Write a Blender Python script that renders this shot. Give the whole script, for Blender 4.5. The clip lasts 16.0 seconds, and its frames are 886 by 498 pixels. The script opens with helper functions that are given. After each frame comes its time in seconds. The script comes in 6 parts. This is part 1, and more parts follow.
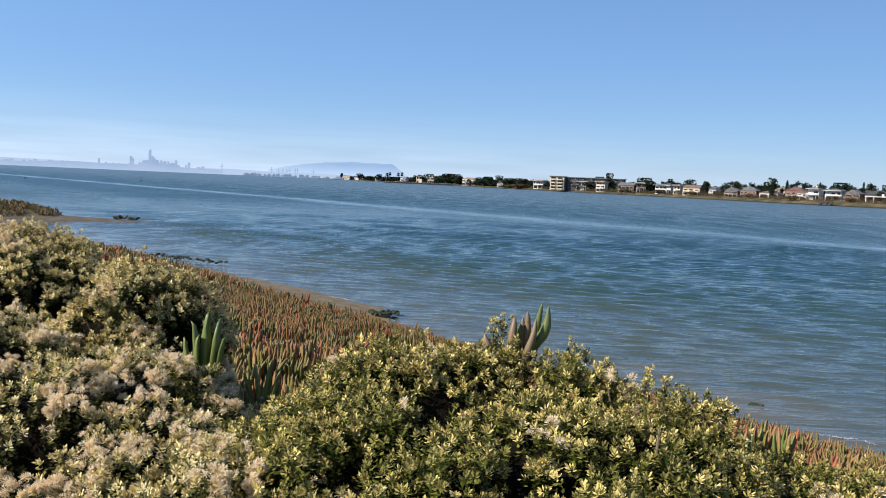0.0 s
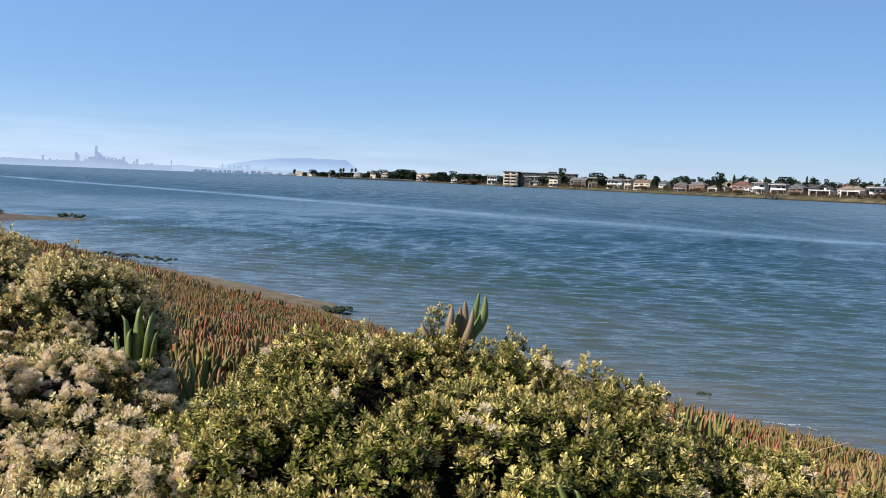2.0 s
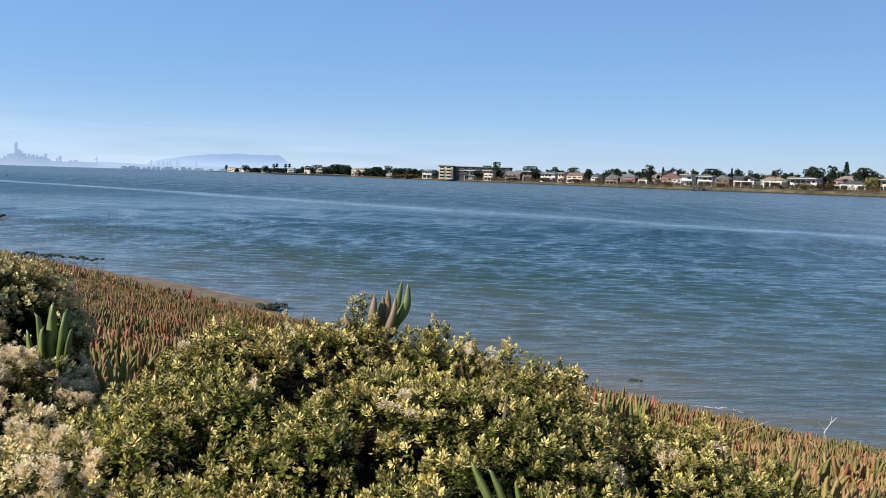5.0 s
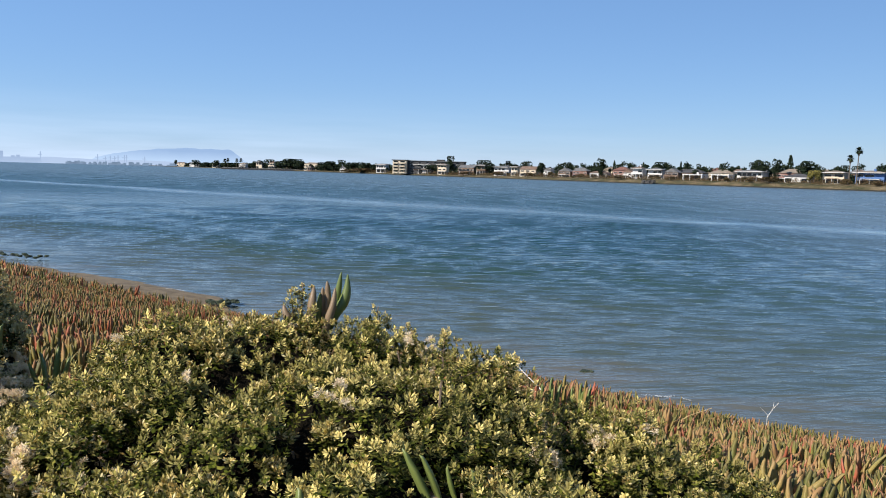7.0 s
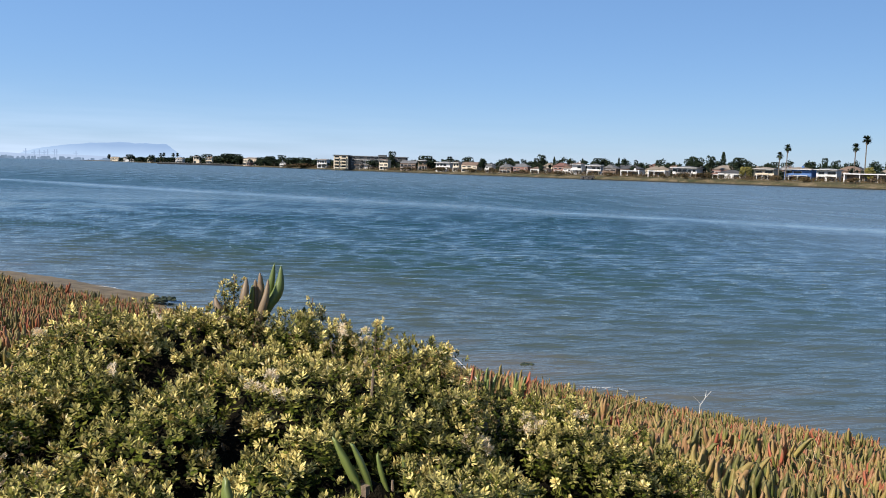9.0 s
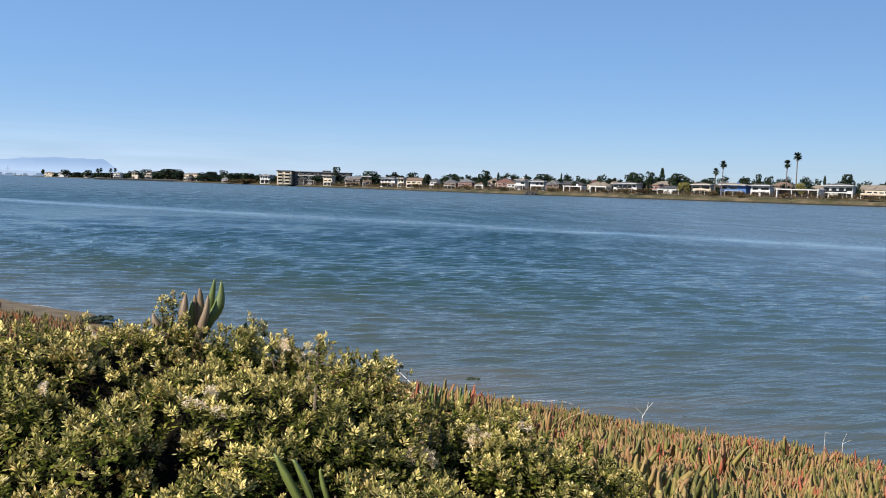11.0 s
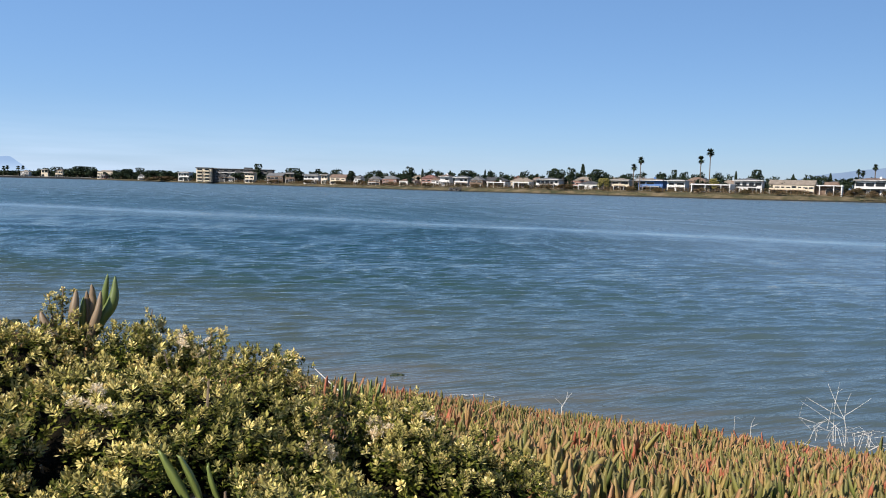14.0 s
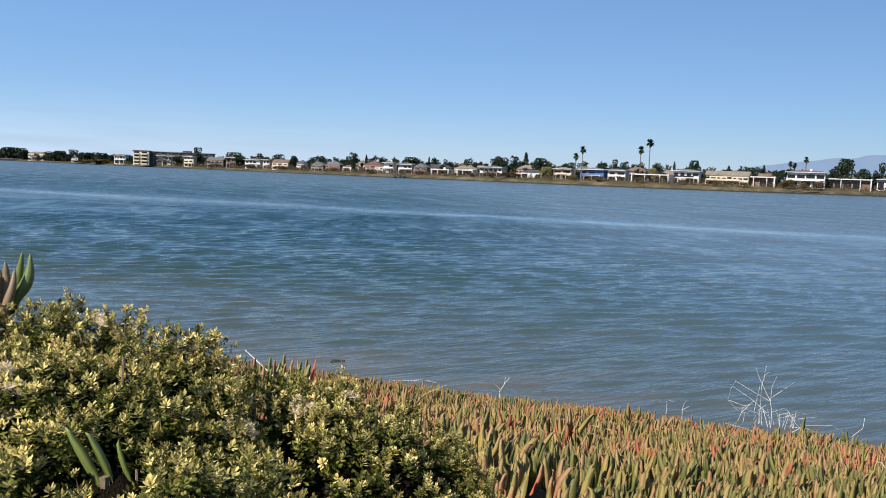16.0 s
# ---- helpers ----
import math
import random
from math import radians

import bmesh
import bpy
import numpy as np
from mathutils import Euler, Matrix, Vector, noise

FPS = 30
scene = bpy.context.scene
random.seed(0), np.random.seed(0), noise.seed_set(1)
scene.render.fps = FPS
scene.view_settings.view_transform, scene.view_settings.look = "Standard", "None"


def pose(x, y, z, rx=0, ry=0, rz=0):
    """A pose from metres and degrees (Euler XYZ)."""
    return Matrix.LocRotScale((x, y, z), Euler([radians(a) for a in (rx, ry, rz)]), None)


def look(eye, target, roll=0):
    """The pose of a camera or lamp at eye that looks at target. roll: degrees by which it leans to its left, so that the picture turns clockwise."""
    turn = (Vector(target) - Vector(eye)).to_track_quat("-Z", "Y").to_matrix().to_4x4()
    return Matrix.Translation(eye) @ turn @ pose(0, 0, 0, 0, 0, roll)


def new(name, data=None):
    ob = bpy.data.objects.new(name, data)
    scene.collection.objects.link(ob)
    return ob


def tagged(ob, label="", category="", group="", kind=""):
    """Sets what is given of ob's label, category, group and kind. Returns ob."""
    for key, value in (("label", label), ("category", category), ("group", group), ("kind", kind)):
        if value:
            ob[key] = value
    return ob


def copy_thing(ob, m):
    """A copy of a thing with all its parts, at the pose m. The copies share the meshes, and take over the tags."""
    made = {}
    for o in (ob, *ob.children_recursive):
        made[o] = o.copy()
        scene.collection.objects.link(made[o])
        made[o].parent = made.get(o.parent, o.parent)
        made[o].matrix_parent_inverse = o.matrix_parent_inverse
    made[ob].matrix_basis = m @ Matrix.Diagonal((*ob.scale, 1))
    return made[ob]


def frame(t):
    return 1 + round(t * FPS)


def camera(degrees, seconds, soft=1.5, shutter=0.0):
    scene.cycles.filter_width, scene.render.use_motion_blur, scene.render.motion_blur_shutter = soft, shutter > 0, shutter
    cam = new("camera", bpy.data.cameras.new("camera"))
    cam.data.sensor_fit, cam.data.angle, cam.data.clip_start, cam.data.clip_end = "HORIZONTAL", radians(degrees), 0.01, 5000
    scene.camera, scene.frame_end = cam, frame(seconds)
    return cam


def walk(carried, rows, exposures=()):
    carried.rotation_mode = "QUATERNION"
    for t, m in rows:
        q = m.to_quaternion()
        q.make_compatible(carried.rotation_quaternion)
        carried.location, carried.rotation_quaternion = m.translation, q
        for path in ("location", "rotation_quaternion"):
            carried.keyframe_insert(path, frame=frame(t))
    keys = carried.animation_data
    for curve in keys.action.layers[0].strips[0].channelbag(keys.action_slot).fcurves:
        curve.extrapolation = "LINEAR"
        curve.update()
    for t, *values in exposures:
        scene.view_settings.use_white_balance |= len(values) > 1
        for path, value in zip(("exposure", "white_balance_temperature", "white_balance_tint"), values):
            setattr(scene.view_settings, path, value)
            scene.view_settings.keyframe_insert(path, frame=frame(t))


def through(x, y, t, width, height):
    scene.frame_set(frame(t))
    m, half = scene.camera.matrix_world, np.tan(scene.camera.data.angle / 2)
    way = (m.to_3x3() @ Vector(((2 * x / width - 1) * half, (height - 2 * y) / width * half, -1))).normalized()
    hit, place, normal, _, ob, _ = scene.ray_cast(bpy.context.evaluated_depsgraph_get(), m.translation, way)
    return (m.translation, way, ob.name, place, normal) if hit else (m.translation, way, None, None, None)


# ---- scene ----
LENS = 58.06
# seconds, place, then turn to the left, up, and lean, in degrees
ROWS = (
    (0.0, 0.0030, 0.0005, 3.5045, 0.214, -4.706, 2.483),
    (0.5, 0.0081, 0.0036, 3.5017, -0.355, -4.788, 2.266),
    (1.0, 0.0189, 0.0089, 3.4986, -1.132, -4.893, 2.086),
    (1.5, 0.0313, 0.0089, 3.4946, -2.020, -4.886, 2.138),
    (2.0, 0.0432, 0.0107, 3.4918, -3.065, -4.883, 2.249),
    (2.5, 0.0538, 0.0113, 3.4914, -4.256, -4.961, 2.271),
    (3.0, 0.0635, 0.0109, 3.4880, -5.275, -5.088, 1.967),
    (3.5, 0.0663, 0.0111, 3.4892, -5.903, -5.074, 1.685),
    (4.0, 0.0675, 0.0085, 3.4863, -6.397, -5.052, 1.765),
    (6.5, 0.0982, -0.0087, 3.4757, -10.052, -5.377, 1.466),
    (7.0, 0.1070, -0.0115, 3.4737, -10.927, -5.444, 1.531),
    (7.5, 0.1115, -0.0215, 3.4783, -11.823, -5.370, 1.517),
    (8.0, 0.1136, -0.0216, 3.4732, -12.680, -5.473, 1.556),
    (8.5, 0.1182, -0.0223, 3.4700, -13.740, -5.619, 1.521),
    (9.0, 0.1227, -0.0212, 3.4643, -15.109, -5.645, 1.672),
    (11.5, 0.1283, -0.0221, 3.4570, -19.910, -4.225, 1.515),
    (12.0, 0.1398, -0.0178, 3.4535, -20.869, -4.229, 1.366),
    (12.5, 0.1473, -0.0243, 3.4540, -21.694, -4.284, 1.256),
    (13.0, 0.1535, -0.0291, 3.4525, -22.550, -4.336, 1.214),
    (13.5, 0.1604, -0.0311, 3.4521, -23.572, -4.361, 1.248),
    (14.0, 0.1717, -0.0333, 3.4488, -24.399, -4.526, 1.385),
    (14.5, 0.1768, -0.0388, 3.4486, -25.340, -4.619, 1.658),
    (15.0, 0.1873, -0.0416, 3.4431, -26.550, -4.733, 1.919),
    (15.5, 0.1952, -0.0527, 3.4393, -27.680, -5.061, 2.034),
    (16.0, 0.2011, -0.0534, 3.4357, -28.488, -5.335, 2.119),
)


def cam_pose(x, y, z, left, up, lean):
    return pose(x, y, z, 90 + up, 0, left) @ pose(0, 0, 0, 0, 0, lean)


cam = camera(LENS, 16.0, soft=1.0)
walk(cam, [(t, cam_pose(*row)) for t, *row in ROWS], [(0.0, 0.6, 5700, 11), (16.0, 0.6, 5700, 11)])

# ---- light: clear noon sky in autumn, sun behind the left shoulder ----
SUN_AZIMUTH, SUN_HEIGHT = radians(246), radians(36)
world = bpy.data.worlds.new("sky")
scene.world = world
world.use_nodes = True
wn = world.node_tree
sky = wn.nodes.new("ShaderNodeTexSky")
sky.sky_type, sky.sun_disc = "NISHITA", False
sky.sun_elevation, sky.sun_rotation = SUN_HEIGHT, SUN_AZIMUTH
sky.air_density, sky.dust_density, sky.ozone_density, sky.altitude = 0.95, 0.15, 3.0, 0
veil = wn.nodes.new("ShaderNodeMix")  # thin even haze over the whole sky
veil.data_type = "RGBA"
veil.inputs[0].default_value = 0.45
veil.inputs[7].default_value = (2.5, 4.35, 7.35, 1)
wn.links.new(sky.outputs[0], veil.inputs[6])


def world_math(op, a, b, c=None):
    node = wn.nodes.new("ShaderNodeMath")
    node.operation, node.use_clamp = op, False
    for socket, value in zip(node.inputs, (a, b, c)):
        if value is None:
            continue
        if isinstance(value, (int, float)):
            socket.default_value = value
        else:
            wn.links.new(value, socket)
    return node.outputs[0]


# the air glows more on the sun's side, and low sea haze whitens the foot of the sky there
way = wn.nodes.new("ShaderNodeTexCoord")
axes = wn.nodes.new("ShaderNodeSeparateXYZ")
wn.links.new(way.outputs["Generated"], axes.inputs[0])
sunward = world_math("MULTIPLY_ADD", axes.outputs[0], -0.87, world_math("MULTIPLY", axes.outputs[1], 0.5))
glow = world_math("MULTIPLY_ADD", sunward, 0.25, 0.95)
streaky = wn.nodes.new("ShaderNodeMapping")
streaky.inputs["Scale"].default_value = (3, 3, 42)
wisps = wn.nodes.new("ShaderNodeTexNoise")
wisps.inputs["Scale"].default_value, wisps.inputs["Detail"].default_value = 2.2, 5
wn.links.new(way.outputs["Generated"], streaky.inputs[0])
wn.links.new(streaky.outputs[0], wisps.inputs["Vector"])
foot = world_math("POWER", world_math("MAXIMUM", world_math("SUBTRACT", 1.0, world_math("MULTIPLY", world_math("ABSOLUTE", axes.outputs[2], 0), 9.0)), 0.0), 2.2)
low = world_math("MULTIPLY", world_math("MULTIPLY", foot, world_math("MULTIPLY_ADD", wisps.outputs["Fac"], 1.3, -0.1)), world_math("MAXIMUM", world_math("MULTIPLY_ADD", sunward, 0.56, 0.30), 0.0))
haze = wn.nodes.new("ShaderNodeMix")
haze.data_type, haze.clamp_factor = "RGBA", True
haze.inputs[7].default_value = (8.6, 9.5, 10.6, 1)
wn.links.new(low, haze.inputs[0])
wn.links.new(veil.outputs[2], haze.inputs[6])
wn.links.new(haze.outputs[2], wn.nodes["Background"].inputs[0])
wn.links.new(world_math("MULTIPLY", glow, 0.0665), wn.nodes["Background"].inputs[1])
sun = new("sun", bpy.data.lights.new("sun", "SUN"))
sun.data.energy, sun.data.angle, sun.data.color = 5.0, radians(0.5), (1.0, 0.87, 0.69)
to_sun = Vector((math.sin(SUN_AZIMUTH) * math.cos(SUN_HEIGHT), math.cos(SUN_AZIMUTH) * math.cos(SUN_HEIGHT), math.sin(SUN_HEIGHT)))
sun.matrix_world = look(to_sun * 50, (0, 0, 0))

# ---- materials ----


class Nodes:
    """Short hand for a node material."""

    def __init__(self, name):
        self.mat = bpy.data.materials.new(name)
        self.mat.use_nodes = True
        self.tree = self.mat.node_tree
        self.bsdf = self.tree.nodes["Principled BSDF"]

    def add(self, kind):
        return self.tree.nodes.new("ShaderNode" + kind)

    def link(self, a, b):
        self.tree.links.new(a, b)

    def put(self, socket, value):
        self.bsdf.inputs[socket].default_value = value

    def noise(self, scale, detail=3.0, rough=0.55, stretch=(1, 1, 1), turn=0.0):
        where, place = self.add("NewGeometry"), self.add("Mapping")
        place.inputs["Scale"].default_value = stretch
        place.inputs["Rotation"].default_value = (0, 0, turn)
        node = self.add("TexNoise")
        node.inputs["Scale"].default_value, node.inputs["Detail"].default_value = scale, detail
        node.inputs["Roughness"].default_value = rough
        self.link(where.outputs["Position"], place.inputs[0])
        self.link(place.outputs[0], node.inputs["Vector"])
        return node.outputs["Fac"]

    def ramp(self, fac, *stops):
        node = self.add("ValToRGB")
        band = node.color_ramp
        while len(band.elements) < len(stops):
            band.elements.new(0.5)
        for element, (at, colour) in zip(band.elements, stops):
            element.position = at
            element.color = (*colour, 1) if len(colour) == 3 else colour
        self.link(fac, node.inputs[0])
        return node.outputs[0]

    def mix(self, fac, a, b, how="MIX"):
        node = self.add("Mix")
        node.data_type, node.blend_type = "RGBA", how
        for socket, value in ((node.inputs[0], fac), (node.inputs[6], a), (node.inputs[7], b)):
            if isinstance(value, (int, float)):
                socket.default_value = value
            elif isinstance(value, tuple):
                socket.default_value = (*value, 1)
            else:
                self.link(value, socket)
        return node.outputs[2]

    def sum(self, op, a, b, clamp=False):
        node = self.add("Math")
        node.operation, node.use_clamp = op, clamp
        for socket, value in zip(node.inputs, (a, b)):
            if isinstance(value, (int, float)):
                socket.default_value = value
            else:
                self.link(value, socket)
        return node.outputs[0]

    def colour(self, socket):
        self.link(socket, self.bsdf.inputs["Base Color"])

    def bump(self, height, strength=0.4, distance=0.02):
        node = self.add("Bump")
        node.inputs["Strength"].default_value, node.inputs["Distance"].default_value = strength, distance
        self.link(height, node.inputs["Height"])
        self.link(node.outputs[0], self.bsdf.inputs["Normal"])
        return node


def grained(name, low, high, scale=3.0, rough=0.8, relief=0.3, depth=0.02, metal=0.0, spec=0.3):
    """A surface whose colour wanders at two scales, with fine relief."""
    n = Nodes(name)
    big, fine = n.noise(scale, 4), n.noise(scale * 9, 3)
    both = n.sum("ADD", n.sum("MULTIPLY", big, 0.65), n.sum("MULTIPLY", fine, 0.35))
    n.colour(n.ramp(both, (0.36, low), (0.64, high)))
    n.put("Roughness", rough), n.put("Metallic", metal), n.put("Specular IOR Level", spec)
    n.bump(fine, relief, depth)
    return n.mat


def leafy(name, stops, rough=0.5, through=0.25, patch=None, spec=0.4, fresh=None):
    """Leaves: each its own shade out of the stops; light shines through a little."""
    n = Nodes(name)
    each = n.add("NewGeometry").outputs["Random Per Island"]
    if patch:
        scale, weight = patch
        drift = n.sum("MULTIPLY_ADD", n.noise(scale, 2), weight)
        drift.node.inputs[2].default_value = -weight * 0.5
        each = n.sum("ADD", n.sum("MULTIPLY_ADD", each, 1.0), drift, True)
    colour = n.ramp(each, *stops)
    if fresh:
        young = n.add("Attribute")
        young.attribute_name = "tip"
        colour = n.mix(young.outputs["Fac"], colour, fresh)
    n.colour(colour)
    n.put("Roughness", rough), n.put("Specular IOR Level", spec)
    if through:
        glow, both = n.add("BsdfTranslucent"), n.add("MixShader")
        both.inputs[0].default_value = through
        n.link(colour, glow.inputs[0])
        n.link(n.bsdf.outputs[0], both.inputs[1])
        n.link(glow.outputs[0], both.inputs[2])
        n.link(both.outputs[0], n.tree.nodes["Material Output"].inputs[0])
    return n.mat


SHORE = (0.757, 0.653)  # level direction from the bank to the water; the waterline lies 11.8 m along it


def water_material():
    n = Nodes("bay_water")
    split = n.add("SeparateXYZ")
    n.link(n.add("NewGeometry").outputs["Position"], split.inputs[0])
    out = n.sum("ADD", n.sum("MULTIPLY", split.outputs[0], SHORE[0]), n.sum("MULTIPLY", split.outputs[1], SHORE[1]))
    # silt stirred up over the shallows, clearing outwards
    drift = n.sum("MULTIPLY", n.noise(0.25, 3, 0.6, (1, 3, 1), radians(41)), 9.0)
    silt = n.ramp(n.sum("DIVIDE", n.sum("SUBTRACT", n.sum("ADD", out, drift), 15.0), 26.0), (0.0, (0.11, 0.095, 0.062)), (0.14, (0.058, 0.068, 0.046)), (0.5, (0.025, 0.050, 0.042)), (1.0, (0.013, 0.042, 0.047)))
    n.put("IOR", 1.33), n.put("Specular IOR Level", 0.5)
    # wind: a calm slick far out, a streaked lane nearer in, both along the shore
    warp = n.sum("MULTIPLY", n.sum("SUBTRACT", n.noise(0.035, 3, 0.55), 0.5), 9.0)
    bent = n.sum("ADD", out, warp)

    def lane(at, half):
        off = n.sum("ABSOLUTE", n.sum("SUBTRACT", bent, at), 0.0)
        return n.ramp(n.sum("DIVIDE", off, half), (0.1, (1, 1, 1)), (1.0, (0, 0, 0)))

    streaks = n.ramp(n.noise(0.8, 3, 0.55, (0.22, 1.5, 1), radians(-14)), (0.44, (0, 0, 0)), (0.62, (0.8, 0.8, 0.8)))
    torn = n.ramp(n.noise(0.16, 5, 0.65, (0.6, 2.0, 1), radians(-8)), (0.36, (0.6, 0.6, 0.6)), (0.58, (1, 1, 1)))
    slick = n.sum("MULTIPLY", n.sum("MULTIPLY", lane(65.0, 5.5), torn), 0.95)
    banded = n.sum("MULTIPLY", n.sum("MULTIPLY", lane(32.5, 11.0), streaks), 1.0)
    still = n.sum("MAXIMUM", slick, banded)
    aside = n.sum("SUBTRACT", n.sum("MULTIPLY", split.outputs[0], SHORE[1]), n.sum("MULTIPLY", split.outputs[1], SHORE[0]))
    lee = n.sum("MULTIPLY", n.ramp(n.sum("DIVIDE", n.sum("ADD", n.sum("ADD", aside, n.sum("MULTIPLY", out, 0.4)), n.sum("ADD", warp, 2.5)), 20.0), (0.0, (0, 0, 0)), (1.0, (1, 1, 1))), n.ramp(n.sum("DIVIDE", out, 100.0), (0.12, (0.6, 0.6, 0.6)), (0.5, (1, 1, 1))))
    # far and sheltered water paled: haze and sky sheen put into the base colour
    clear = n.ramp(n.sum("DIVIDE", out, 200.0), (0.36, (0, 0, 0)), (0.9, (0.9, 0.9, 0.9)))
    n.colour(n.mix(lee, n.mix(clear, silt, (0.070, 0.102, 0.110)), (0.086, 0.120, 0.136)))
    calm = n.sum("SUBTRACT", n.sum("SUBTRACT", 1.0, n.sum("MULTIPLY", lee, 0.45)), still, True)
    chop = n.noise(3.0, 3, 0.6, (0.3, 1.6, 1), radians(-18))
    ripple = n.noise(11.0, 2, 0.5, (0.6, 1.3, 1), radians(-25))
    rollers = n.noise(0.8, 3, 0.6, (0.3, 1.8, 1), radians(-18))
    height = n.sum("ADD", n.sum("ADD", n.sum("MULTIPLY", chop, 0.18), n.sum("MULTIPLY", rollers, 0.16)), n.sum("MULTIPLY", ripple, 0.022))
    rows = n.noise(0.9, 2, 0.5, (0.4, 1.2, 1), radians(-14))
    height = n.sum("ADD", height, n.sum("MULTIPLY", rows, 0.09))
    height = n.sum("MULTIPLY", n.sum("MULTIPLY", height, calm), n.ramp(n.sum("DIVIDE", out, 60.0), (0.2, (0.5, 0.5, 0.5)), (0.8, (1, 1, 1))))
    n.bump(height, 1.0, 0.5)
    gust = n.ramp(n.noise(0.5, 6, 0.75, (0.22, 1.4, 1), radians(-14)), (0.40, (0.72, 0.72, 0.72)), (0.60, (1.2, 1.2, 1.2)))
    far_gust = n.ramp(n.noise(0.13, 4, 0.6, (2.4, 0.6, 1), radians(-14)), (0.40, (0.75, 0.75, 0.75)), (0.60, (1.25, 1.25, 1.25)))
    gust = n.mix(n.ramp(n.sum("DIVIDE", out, 200.0), (0.28, (0, 0, 0)), (0.45, (1, 1, 1))), gust, far_gust)
    offing = n.ramp(n.sum("DIVIDE", out, 160.0), (0.22, (0.07, 0.07, 0.07)), (0.52, (0.33, 0.33, 0.33)))
    upbay = n.ramp(n.sum("DIVIDE", aside, -130.0), (0.28, (0.0, 0.0, 0.0)), (0.85, (0.34, 0.34, 0.34)))
    offing = n.mix(1.0, offing, upbay, "LIGHTEN")
    n.link(n.mix(still, n.mix(1.0, offing, gust, "MULTIPLY"), (0.10, 0.10, 0.10)), n.bsdf.inputs["Roughness"])
    return n.mat


def ice_leaf_material():
    """Fat ice-plant leaves: green, olive, tan and rust; up the bay the mat has turned redder."""
    n = Nodes("ice_plant_leaf")
    split = n.add("SeparateXYZ")
    n.link(n.add("NewGeometry").outputs["Position"], split.inputs[0])
    aside = n.sum("SUBTRACT", n.sum("MULTIPLY", split.outputs[0], SHORE[1]), n.sum("MULTIPLY", split.outputs[1], SHORE[0]))
    each = n.sum("FRACT", n.sum("ADD", n.add("NewGeometry").outputs["Random Per Island"], n.add("ObjectInfo").outputs["Random"]), 0.0)
    patch = n.sum("MULTIPLY_ADD", n.noise(0.7, 2), 1.3)
    patch.node.inputs[2].default_value = -0.65
    clump = n.sum("MULTIPLY_ADD", n.noise(4.5, 2), 1.5)
    clump.node.inputs[2].default_value = -0.75
    pick = n.sum("ADD", n.sum("MULTIPLY", each, 0.95), n.sum("ADD", patch, clump), True)
    fresh = n.ramp(pick, (0.0, (0.062, 0.100, 0.018)), (0.24, (0.160, 0.175, 0.032)), (0.46, (0.30, 0.240, 0.062)), (0.70, (0.36, 0.215, 0.085)), (0.92, (0.31, 0.135, 0.068)), (1.0, (0.42, 0.100, 0.052)))
    aged = n.ramp(pick, (0.0, (0.036, 0.062, 0.012)), (0.40, (0.118, 0.128, 0.022)), (0.58, (0.220, 0.145, 0.036)), (0.78, (0.27, 0.098, 0.034)), (1.0, (0.26, 0.052, 0.026)))
    body = n.mix(n.ramp(n.sum("DIVIDE", n.sum("ADD", aside, 4.6), 3.0), (0.0, (1, 1, 1)), (1.0, (0, 0, 0))), fresh, aged)
    tip_node = n.add("Attribute")
    tip_node.attribute_name = "tip"
    tip = tip_node.outputs["Fac"]
    browned = n.mix(n.sum("MULTIPLY", n.sum("POWER", tip, 2.2), 0.5), body, (0.20, 0.11, 0.062))
    mottled = n.mix(n.sum("MULTIPLY", n.noise(55, 3), 0.25), browned, (0.17, 0.125, 0.045))
    n.colour(mottled)
    n.put("Roughness", 0.5), n.put("Specular IOR Level", 0.2)
    n.bump(n.noise(140, 2), 0.2, 0.002)
    return n.mat


def land_material():
    """Dry tan grass on earth, dark and wet at the waterline."""
    n = Nodes("dry_grass_and_earth")
    split = n.add("SeparateXYZ")
    n.link(n.add("NewGeometry").outputs["Position"], split.inputs[0])
    dry = n.ramp(n.noise(0.12, 5, 0.65), (0.36, (0.040, 0.042, 0.016)), (0.52, (0.095, 0.076, 0.037)), (0.66, (0.18, 0.135, 0.078)))
    soaked = n.ramp(n.sum("ADD", split.outputs[2], n.sum("MULTIPLY", n.noise(0.5, 3), 0.5)), (0.75, (1, 1, 1)), (1.1, (0, 0, 0)))
    n.colour(n.mix(soaked, dry, (0.030, 0.027, 0.018)))
    n.put("Roughness", 0.95), n.put("Specular IOR Level", 0.2)
    n.bump(n.noise(1.2, 4), 0.5, 0.2)
    return n.mat


def spit_material():
    """Brown tidal mud; the hummock above the tide is matted olive grass."""
    n = Nodes("tidal_mud_and_turf")
    split = n.add("SeparateXYZ")
    n.link(n.add("NewGeometry").outputs["Position"], split.inputs[0])
    mud = n.ramp(n.noise(1.6, 5), (0.35, (0.065, 0.047, 0.028)), (0.65, (0.14, 0.105, 0.062)))
    turf = n.ramp(n.noise(0.9, 5), (0.35, (0.06, 0.058, 0.02)), (0.65, (0.15, 0.115, 0.045)))
    n.colour(n.mix(n.ramp(n.sum("ADD", split.outputs[2], n.sum("MULTIPLY", n.noise(1.2, 3), 0.2)), (0.38, (0, 0, 0)), (0.55, (1, 1, 1))), mud, turf))
    n.put("Roughness", 0.75), n.put("Specular IOR Level", 0.35)
    n.bump(n.noise(5, 4), 0.6, 0.06)
    return n.mat


